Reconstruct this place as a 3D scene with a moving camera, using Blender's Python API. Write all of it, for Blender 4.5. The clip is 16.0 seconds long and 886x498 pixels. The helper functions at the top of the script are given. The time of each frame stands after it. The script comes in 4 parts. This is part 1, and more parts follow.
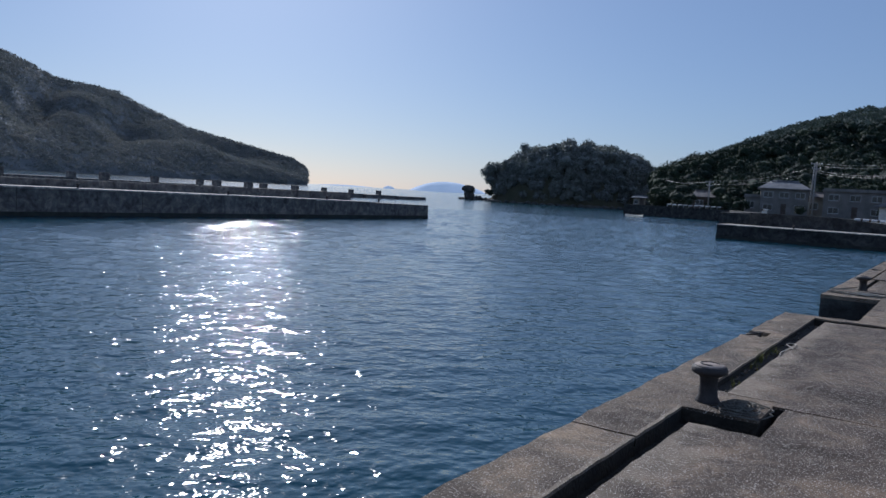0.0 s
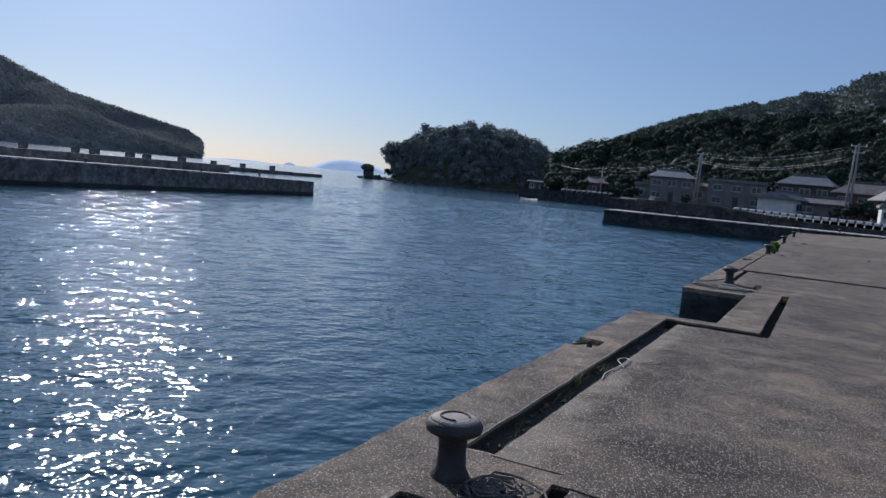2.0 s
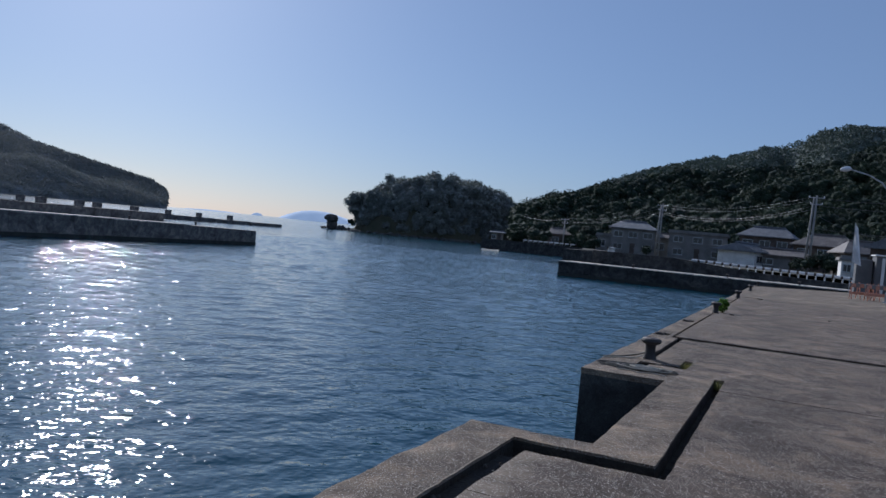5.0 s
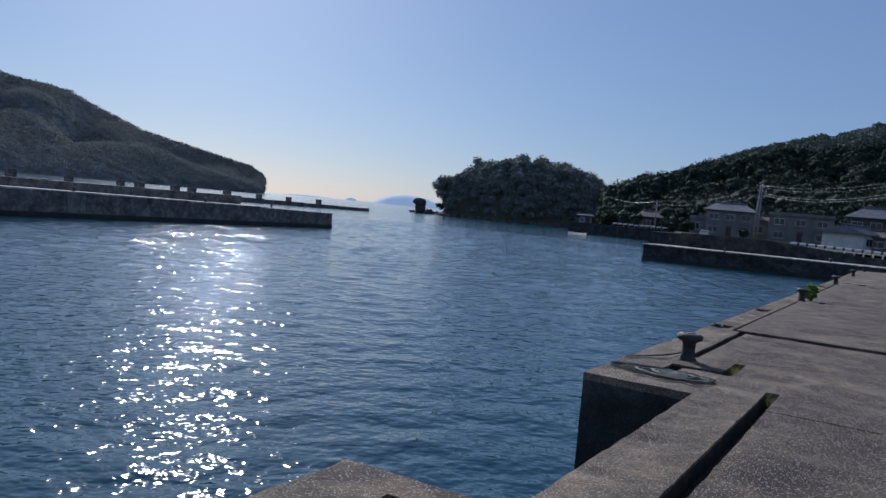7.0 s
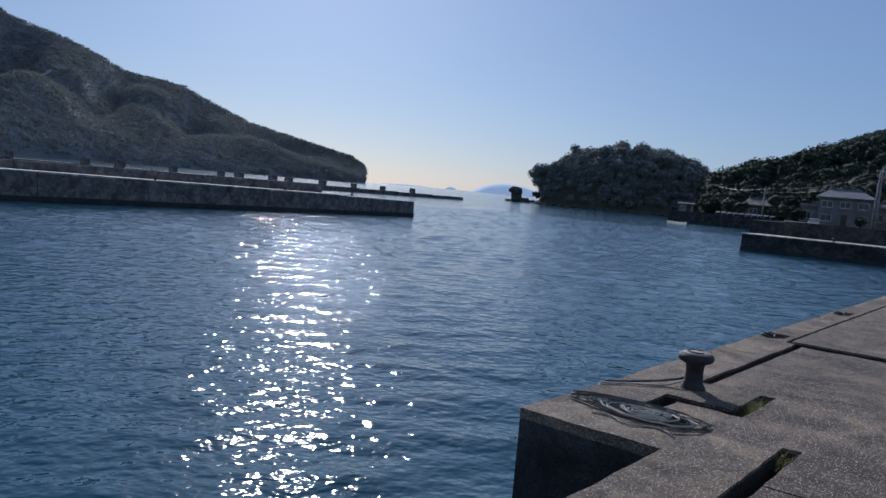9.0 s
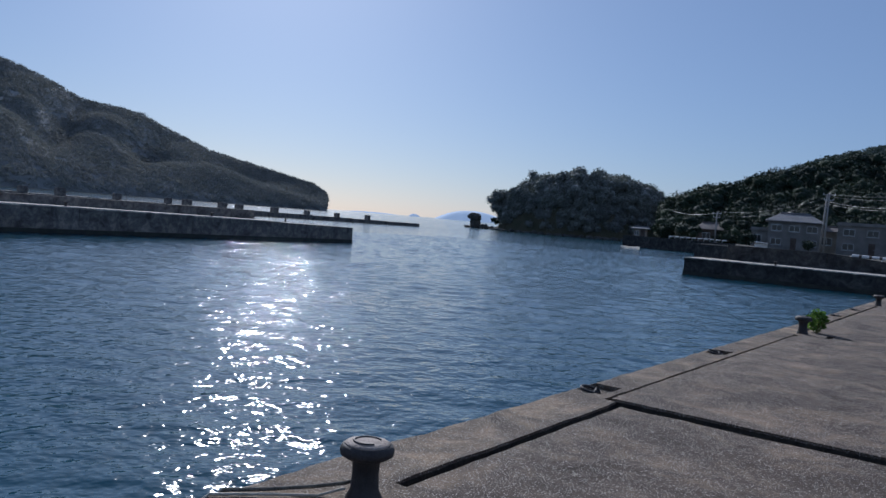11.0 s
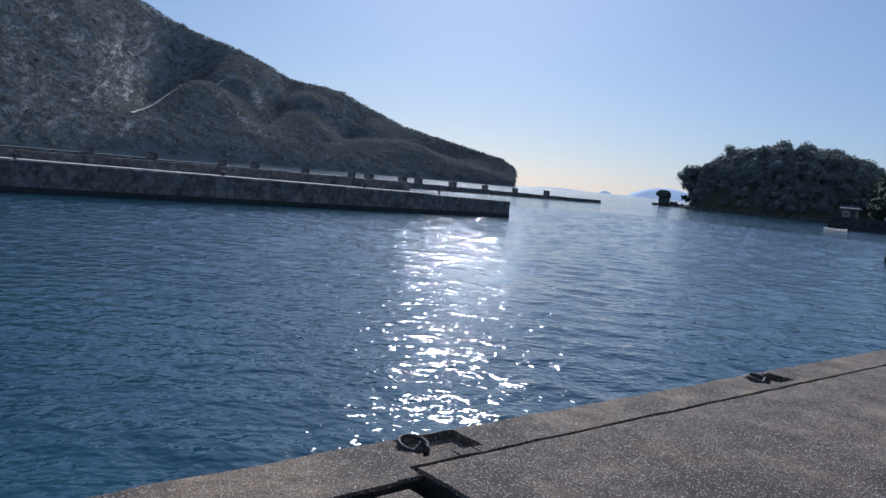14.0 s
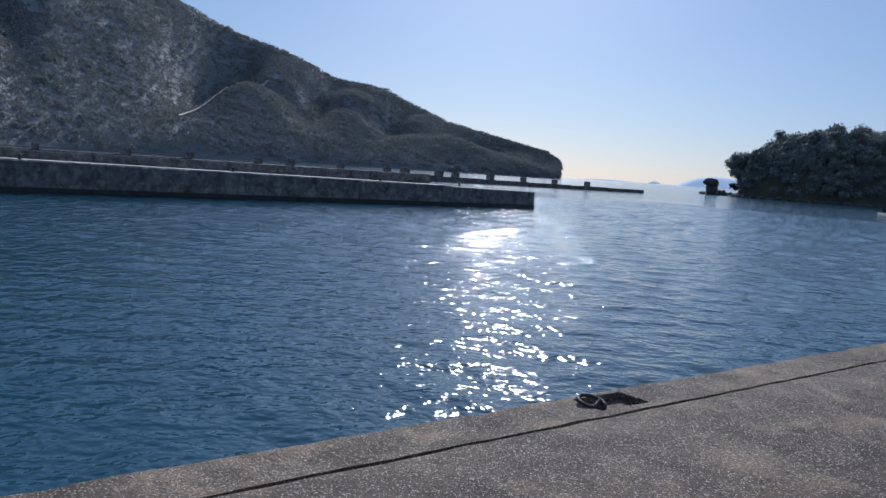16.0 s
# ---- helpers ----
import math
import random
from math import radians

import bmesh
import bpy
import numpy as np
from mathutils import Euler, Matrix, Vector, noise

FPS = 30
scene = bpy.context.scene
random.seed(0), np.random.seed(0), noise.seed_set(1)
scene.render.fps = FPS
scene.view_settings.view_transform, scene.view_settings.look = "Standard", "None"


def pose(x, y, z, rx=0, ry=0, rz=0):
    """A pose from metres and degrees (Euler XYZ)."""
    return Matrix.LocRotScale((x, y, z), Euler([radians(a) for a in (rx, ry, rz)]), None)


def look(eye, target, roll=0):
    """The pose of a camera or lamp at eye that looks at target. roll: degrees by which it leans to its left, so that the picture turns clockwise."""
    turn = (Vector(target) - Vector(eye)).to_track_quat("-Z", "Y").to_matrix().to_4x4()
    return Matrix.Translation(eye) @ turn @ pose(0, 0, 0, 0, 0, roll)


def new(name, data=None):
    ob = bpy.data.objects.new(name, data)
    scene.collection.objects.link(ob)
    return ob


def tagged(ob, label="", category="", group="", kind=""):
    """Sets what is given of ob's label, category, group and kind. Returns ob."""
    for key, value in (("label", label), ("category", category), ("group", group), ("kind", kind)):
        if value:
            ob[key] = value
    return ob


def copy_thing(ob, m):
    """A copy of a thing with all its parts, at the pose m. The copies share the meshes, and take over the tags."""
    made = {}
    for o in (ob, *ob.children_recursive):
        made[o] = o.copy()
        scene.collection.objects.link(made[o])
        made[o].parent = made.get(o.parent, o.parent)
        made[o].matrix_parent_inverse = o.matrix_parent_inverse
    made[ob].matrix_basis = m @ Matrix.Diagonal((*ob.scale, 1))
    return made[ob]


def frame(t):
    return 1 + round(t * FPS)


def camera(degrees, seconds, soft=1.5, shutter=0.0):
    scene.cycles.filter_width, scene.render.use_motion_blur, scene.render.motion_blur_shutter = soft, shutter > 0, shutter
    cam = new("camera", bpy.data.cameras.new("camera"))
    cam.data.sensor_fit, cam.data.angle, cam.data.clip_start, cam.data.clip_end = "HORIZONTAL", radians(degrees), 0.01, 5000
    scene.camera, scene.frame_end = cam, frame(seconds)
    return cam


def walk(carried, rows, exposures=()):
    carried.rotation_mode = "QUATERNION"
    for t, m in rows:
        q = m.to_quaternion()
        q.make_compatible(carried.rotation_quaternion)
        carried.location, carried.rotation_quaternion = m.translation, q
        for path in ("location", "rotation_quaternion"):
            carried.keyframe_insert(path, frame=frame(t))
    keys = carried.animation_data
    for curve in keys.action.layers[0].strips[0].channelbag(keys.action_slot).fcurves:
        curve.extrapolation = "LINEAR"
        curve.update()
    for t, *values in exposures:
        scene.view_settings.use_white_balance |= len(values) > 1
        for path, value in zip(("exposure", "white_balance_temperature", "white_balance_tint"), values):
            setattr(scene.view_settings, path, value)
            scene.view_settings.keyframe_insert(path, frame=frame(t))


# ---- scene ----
cam = camera(59.9, 16.0)
PATH = [
    (0, (2.013, -4.702, 1.442), (0.899, -3.048, 1.292), 3.3),
    (0.5, (1.991, -3.796, 1.514), (0.859, -2.148, 1.47), 4.5),
    (1, (1.937, -3.369, 1.509), (0.852, -1.691, 1.422), 4.2),
    (1.5, (1.951, -2.719, 1.424), (0.945, -0.995, 1.298), 4.8),
    (2, (1.959, -2.004, 1.346), (1.07, -0.222, 1.164), 5.2),
    (2.5, (2.002, -1.365, 1.331), (1.212, 0.458, 1.104), 5.0),
    (3, (1.987, -0.766, 1.315), (1.252, 1.083, 1.115), 5.3),
    (3.5, (1.987, -0.145, 1.368), (1.272, 1.718, 1.243), 5.2),
    (4, (2.015, 0.501, 1.429), (1.278, 2.36, 1.4), 5.3),
    (4.2, (2.031, 0.746, 1.458), (1.274, 2.598, 1.442), 5.2),
    (6.3, (2.216, 3.181, 1.268), (1.263, 4.936, 1.166), 5.6),
    (6.5, (2.213, 3.427, 1.283), (1.236, 5.169, 1.185), 5.4),
    (7, (2.338, 4.017, 1.317), (1.302, 5.725, 1.211), 5.2),
    (7.5, (2.369, 4.594, 1.317), (1.279, 6.267, 1.2), 5.5),
    (8, (2.427, 5.178, 1.324), (1.288, 6.817, 1.196), 5.7),
    (8.2, (2.434, 5.396, 1.318), (1.272, 7.018, 1.181), 5.8),
    (10.3, (2.778, 8.092, 1.362), (1.468, 9.596, 1.218), 3.4),
    (10.5, (2.808, 8.384, 1.338), (1.52, 9.908, 1.212), 3.7),
    (11, (2.886, 9.243, 1.372), (1.709, 10.858, 1.292), 4.6),
    (11.5, (2.963, 9.952, 1.363), (1.902, 11.647, 1.309), 4.9),
    (12, (3.022, 10.606, 1.383), (2.032, 12.343, 1.338), 4.6),
    (12.5, (3.048, 11.251, 1.382), (2.056, 12.988, 1.362), 5.4),
    (13, (3.069, 11.743, 1.411), (1.923, 13.382, 1.417), 6.7),
    (13.5, (3.098, 12.304, 1.379), (1.703, 13.734, 1.276), 5.9),
    (14, (3.073, 12.929, 1.363), (1.549, 14.212, 1.18), 5.2),
    (14.5, (3.04, 13.571, 1.355), (1.446, 14.764, 1.161), 5.2),
    (15, (2.99, 14.235, 1.295), (1.352, 15.366, 1.1), 4.3),
    (15.5, (2.979, 14.912, 1.28), (1.369, 16.082, 1.081), 4.6),
    (16, (3.046, 15.499, 1.27), (1.448, 16.684, 1.064), 3.8),
]
walk(cam, [(t, look(eye, target, roll)) for t, eye, target, roll in PATH],
     [(0.0, 0.42, 5200, 11), (1.5, 0.40, 5200, 11), (2.5, 0.64, 5250, 11), (3.3, 0.68, 5250, 11), (4.0, 0.38, 5200, 11), (6.5, 0.36, 5150, 11), (11.0, 0.38, 5150, 11), (12.4, 0.34, 5150, 11), (13.0, 0.16, 5150, 11), (14.0, 0.52, 5150, 11), (16.0, 0.56, 5150, 11)])

# ---- light ----
SUN_AZ, SUN_EL = radians(49), radians(27)
world = bpy.data.worlds.new("world")
scene.world = world
world.use_nodes = True
sky = world.node_tree.nodes.new("ShaderNodeTexSky")
sky.sky_type, sky.sun_disc = "NISHITA", False
sky.sun_elevation, sky.sun_rotation = SUN_EL, -SUN_AZ
sky.dust_density, sky.air_density, sky.ozone_density = 0.55, 1.0, 3.2
back = world.node_tree.nodes["Background"]
back.inputs[1].default_value = 0.045
# a thin even veil of sea haze pales the whole sky
veil = world.node_tree.nodes.new("ShaderNodeMix")
veil.data_type = "RGBA"
veil.inputs[0].default_value = 0.42
veil.inputs[7].default_value = (5.2, 6.0, 7.8, 1)
world.node_tree.links.new(sky.outputs[0], veil.inputs[6])
world.node_tree.links.new(veil.outputs[2], back.inputs[0])
sun_data = bpy.data.lights.new("sun", "SUN")
sun_data.energy, sun_data.angle, sun_data.color = 3.2, radians(0.53), (1, 0.88, 0.74)
sun = new("sun", sun_data)
sun.matrix_world = look((0, 0, 60), (60 * math.sin(SUN_AZ) * math.cos(SUN_EL), -60 * math.cos(SUN_AZ) * math.cos(SUN_EL), 60 - 60 * math.sin(SUN_EL)))

WATER = -1.33


# ---- materials ----
def base_mat(name, rough=0.8, metal=0.0):
    m = bpy.data.materials.new(name)
    m.use_nodes = True
    b = m.node_tree.nodes["Principled BSDF"]
    b.inputs["Roughness"].default_value, b.inputs["Metallic"].default_value = rough, metal
    return m, m.node_tree.nodes, m.node_tree.links, b


def node(nodes, kind, **values):
    n = nodes.new(kind)
    for k, v in values.items():
        n.inputs[k.replace("_", " ")].default_value = v
    return n


def ramp(nodes, links, source, stops):
    r = nodes.new("ShaderNodeValToRGB")
    e = r.color_ramp.elements
    while len(e) < len(stops):
        e.new(0.5)
    for i, (p, c) in enumerate(stops):
        e[i].position, e[i].color = p, (*c, 1)
    links.new(source, r.inputs[0])
    return r.outputs[0]


def mix(nodes, links, factor, a, b, mode="MIX"):
    n = nodes.new("ShaderNodeMix")
    n.data_type, n.blend_type = "RGBA", mode
    for sock, v in ((n.inputs[0], factor), (n.inputs[6], a), (n.inputs[7], b)):
        if isinstance(v, (float, int)):
            sock.default_value = v
        elif isinstance(v, tuple):
            sock.default_value = (*v, 1)
        else:
            links.new(v, sock)
    return n.outputs[2]


def varied(name, dark, light, scale=3.0, rough=0.8, metal=0.0, bump=0.2, grain=60.0, spread=0.0):
    """A painted, cast or grown surface: two scales of variation and fine relief."""
    m, nodes, links, b = base_mat(name, rough, metal)
    co = nodes.new("ShaderNodeTexCoord").outputs["Object"]
    n1, n2 = node(nodes, "ShaderNodeTexNoise", Scale=scale, Detail=6.0), node(nodes, "ShaderNodeTexNoise", Scale=grain, Detail=3.0)
    links.new(co, n1.inputs["Vector"])
    links.new(co, n2.inputs["Vector"])
    c = ramp(nodes, links, n1.outputs[0], ((0.3, dark), (0.7, light)))
    g = ramp(nodes, links, n2.outputs[0], ((0.3, (0.75,) * 3), (0.7, (1.15,) * 3)))
    c = mix(nodes, links, 1.0, c, g, "MULTIPLY")
    if spread:
        info = nodes.new("ShaderNodeObjectInfo")
        r = ramp(nodes, links, info.outputs["Random"], ((0, (1 - spread,) * 3), (1, (1 + spread,) * 3)))
        c = mix(nodes, links, 1.0, c, r, "MULTIPLY")
    links.new(c, b.inputs["Base Color"])
    bp = node(nodes, "ShaderNodeBump", Strength=bump, Distance=0.02)
    links.new(n2.outputs[0], bp.inputs["Height"])
    links.new(bp.outputs[0], b.inputs["Normal"])
    return m


def concrete_mat(name, dark, light, chip, chips=0.55, margin=False):
    """Weathered concrete with worn-out pale pebbles, stains and a rough skin."""
    m, nodes, links, b = base_mat(name, 0.9)
    b.inputs["Specular IOR Level"].default_value = 0.25
    co = nodes.new("ShaderNodeTexCoord").outputs["Object"]
    stain = node(nodes, "ShaderNodeTexNoise", Scale=0.75, Detail=8.0, Roughness=0.62)
    patch = node(nodes, "ShaderNodeTexNoise", Scale=4.0, Detail=5.0)
    skin = node(nodes, "ShaderNodeTexNoise", Scale=70.0, Detail=4.0, Roughness=0.7)
    pebble = node(nodes, "ShaderNodeTexVoronoi", Scale=104.0, Randomness=1.0)
    fine = node(nodes, "ShaderNodeTexVoronoi", Scale=170.0, Randomness=1.0)
    for n in (stain, patch, skin, pebble, fine):
        links.new(co, n.inputs["Vector"])
    c = ramp(nodes, links, stain.outputs[0], ((0.32, dark), (0.68, light)))
    p = ramp(nodes, links, patch.outputs[0], ((0.3, (0.72, 0.70, 0.68)), (0.7, (1.2, 1.16, 1.12))))
    c = mix(nodes, links, 0.8, c, p, "MULTIPLY")
    blotch = node(nodes, "ShaderNodeTexNoise", Scale=1.7, Detail=9.0, Roughness=0.7, Distortion=0.6)
    links.new(co, blotch.inputs["Vector"])
    q = ramp(nodes, links, blotch.outputs[0], ((0.36, (0.48, 0.45, 0.44)), (0.50, (1.0, 1.0, 1.0)), (0.62, (1.75, 1.66, 1.48))))
    c = mix(nodes, links, 0.9, c, q, "MULTIPLY")
    s = ramp(nodes, links, skin.outputs[0], ((0.3, (0.40,) * 3), (0.7, (1.60,) * 3)))
    c = mix(nodes, links, 0.95, c, s, "MULTIPLY")
    if margin:
        # the groove's edge is trowelled smooth and paler, with a ragged outer rim
        xyz = nodes.new("ShaderNodeSeparateXYZ")
        links.new(co, xyz.inputs[0])
        rag = node(nodes, "ShaderNodeTexNoise", Scale=1.6, Detail=6.0, Roughness=0.6)
        links.new(co, rag.inputs["Vector"])
        k = nodes.new("ShaderNodeMath")
        k.operation = "MULTIPLY_ADD"
        k.inputs[1].default_value = -1.1
        links.new(rag.outputs[0], k.inputs[0])
        links.new(xyz.outputs[0], k.inputs[2])
        rim = ramp(nodes, links, k.outputs[0], ((0.06, (0.7,) * 3), (0.26, (0,) * 3)))
        along = nodes.new("ShaderNodeMath")
        along.operation = "MULTIPLY"
        along.inputs[1].default_value = 0.1
        links.new(xyz.outputs[1], along.inputs[0])
        rim = mix(nodes, links, 1.0, rim, ramp(nodes, links, along.outputs[0], ((0.60, (1,) * 3), (0.75, (0.12,) * 3))), "MULTIPLY")
        c = mix(nodes, links, rim, c, (0.30, 0.245, 0.18))
    # only some cells carry a pale pebble
    sep = nodes.new("ShaderNodeSeparateColor")
    links.new(pebble.outputs["Color"], sep.inputs[0])
    pick = ramp(nodes, links, sep.outputs[0], ((0.86, (0,) * 3), (0.90, (1,) * 3)))
    near = ramp(nodes, links, pebble.outputs["Distance"], ((0.25, (1,) * 3), (0.38, (0,) * 3)))
    f = mix(nodes, links, 1.0, pick, near, "MULTIPLY")
    bare = ramp(nodes, links, patch.outputs[0], ((0.38, (chips * 0.15,) * 3), (0.62, (chips,) * 3)))
    f = mix(nodes, links, 1.0, f, bare, "MULTIPLY")
    c = mix(nodes, links, f, c, chip)
    sep2 = nodes.new("ShaderNodeSeparateColor")
    links.new(fine.outputs["Color"], sep2.inputs[0])
    pick2 = ramp(nodes, links, sep2.outputs[1], ((0.91, (0,) * 3), (0.94, (chips * 0.7,) * 3)))
    c = mix(nodes, links, pick2, c, chip)
    links.new(c, b.inputs["Base Color"])
    bp = node(nodes, "ShaderNodeBump", Strength=0.8, Distance=0.013)
    add = nodes.new("ShaderNodeMath")
    add.operation = "ADD"
    links.new(skin.outputs[0], add.inputs[0])
    links.new(f, add.inputs[1])
    links.new(add.outputs[0], bp.inputs["Height"])
    links.new(bp.outputs[0], b.inputs["Normal"])
    return m


def water_mat():
    m, nodes, links, b = base_mat("sea_water", 0.06)
    b.inputs["IOR"].default_value = 1.33
    co = nodes.new("ShaderNodeTexCoord").outputs["Object"]
    big = node(nodes, "ShaderNodeTexNoise", Scale=0.05, Detail=3.0)
    links.new(co, big.inputs["Vector"])
    c = ramp(nodes, links, big.outputs[0], ((0.3, (0.010, 0.048, 0.074)), (0.7, (0.014, 0.062, 0.092))))
    links.new(c, b.inputs["Base Color"])
    total = None
    for size, height, turn, stretch in ((0.33, 0.060, -54, 1.1), (0.13, 0.023, -44, 1.0)):
        turned = nodes.new("ShaderNodeMapping")
        turned.inputs["Rotation"].default_value = (0, 0, radians(turn))
        links.new(co, turned.inputs["Vector"])
        mp = nodes.new("ShaderNodeMapping")
        mp.inputs["Scale"].default_value = (1 / (size * stretch), 1 / size, 1)
        links.new(turned.outputs[0], mp.inputs["Vector"])
        n = node(nodes, "ShaderNodeTexNoise", Scale=1.0, Detail=1.5, Roughness=0.45)
        links.new(mp.outputs[0], n.inputs["Vector"])
        k = nodes.new("ShaderNodeMath")
        k.operation = "MULTIPLY"
        k.inputs[1].default_value = height
        links.new(n.outputs[0], k.inputs[0])
        if total is None:
            total = k.outputs[0]
        else:
            a = nodes.new("ShaderNodeMath")
            links.new(total, a.inputs[0])
            links.new(k.outputs[0], a.inputs[1])
            total = a.outputs[0]
    # gusts roughen some stretches more than others
    gust = node(nodes, "ShaderNodeTexNoise", Scale=0.09, Detail=3.0)
    links.new(co, gust.inputs["Vector"])
    g = ramp(nodes, links, gust.outputs[0], ((0.3, (0.75,) * 3), (0.7, (1.1,) * 3)))
    k = nodes.new("ShaderNodeMath")
    k.operation = "MULTIPLY"
    links.new(total, k.inputs[0])
    links.new(g, k.inputs[1])
    # outside the shelter of the quay the wind ruffles the surface finely
    away = nodes.new("ShaderNodeVectorMath")
    away.operation = "DISTANCE"
    away.inputs[1].default_value = (5.0, 5.0, WATER)
    links.new(co, away.inputs[0])
    far = nodes.new("ShaderNodeMapRange")
    for i, v in ((1, 75.0), (2, 150.0), (3, 0.06), (4, 0.11)):
        far.inputs[i].default_value = v
    links.new(away.outputs["Value"], far.inputs[0])
    links.new(far.outputs[0], b.inputs["Roughness"])
    bp = node(nodes, "ShaderNodeBump", Strength=1.0, Distance=1.0)
    links.new(k.outputs[0], bp.inputs["Height"])
    links.new(bp.outputs[0], b.inputs["Normal"])
    return m


def leaf_mat(name, dark, light, glow=0.35, fuzz=0.0, shine=0.2, clumps=0.9):
    """Leaves: each clump its own green, some light passing through."""
    m, nodes, links, b = base_mat(name, 0.65)
    b.inputs["Specular IOR Level"].default_value = shine
    b.inputs["Sheen Weight"].default_value, b.inputs["Sheen Roughness"].default_value = fuzz, 0.8
    geo = nodes.new("ShaderNodeNewGeometry")
    co = nodes.new("ShaderNodeTexCoord").outputs["Object"]
    n1 = node(nodes, "ShaderNodeTexNoise", Scale=0.06, Detail=4.0)
    links.new(co, n1.inputs["Vector"])
    c = ramp(nodes, links, n1.outputs[0], ((0.35, dark), (0.65, light)))
    r = ramp(nodes, links, geo.outputs["Random Per Island"], ((0, (0.7, 0.72, 0.72)), (0.85, (1.15, 1.12, 1.0)), (1, (1.4, 1.3, 1.0))))
    c = mix(nodes, links, 1.0, c, r, "MULTIPLY")
    links.new(c, b.inputs["Base Color"])
    clump = node(nodes, "ShaderNodeTexNoise", Scale=1.3, Detail=5.0, Roughness=0.75)
    links.new(co, clump.inputs["Vector"])
    bp = node(nodes, "ShaderNodeBump", Strength=1.0 if clumps > 0.1 else 0.2, Distance=clumps)
    links.new(clump.outputs[0], bp.inputs["Height"])
    links.new(bp.outputs[0], b.inputs["Normal"])
    tr = nodes.new("ShaderNodeBsdfTranslucent")
    links.new(c, tr.inputs[0])
    sh = nodes.new("ShaderNodeMixShader")
    sh.inputs[0].default_value = glow
    links.new(b.outputs[0], sh.inputs[1])
    links.new(tr.outputs[0], sh.inputs[2])
    links.new(sh.outputs[0], nodes["Material Output"].inputs[0])
    return m


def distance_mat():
    """Far land across kilometres of bright sea air: haze painted as pale blue and a glow."""
    m, nodes, links, b = base_mat("far_land_haze_glow", 1.0)
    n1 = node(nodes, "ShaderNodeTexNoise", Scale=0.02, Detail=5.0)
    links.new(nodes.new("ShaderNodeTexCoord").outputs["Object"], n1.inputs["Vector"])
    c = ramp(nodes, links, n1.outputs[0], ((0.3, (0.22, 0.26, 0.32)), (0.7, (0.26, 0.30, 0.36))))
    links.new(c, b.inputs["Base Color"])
    # the land is no light source; this glow stands in for the haze
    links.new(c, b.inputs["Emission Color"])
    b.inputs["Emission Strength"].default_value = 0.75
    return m


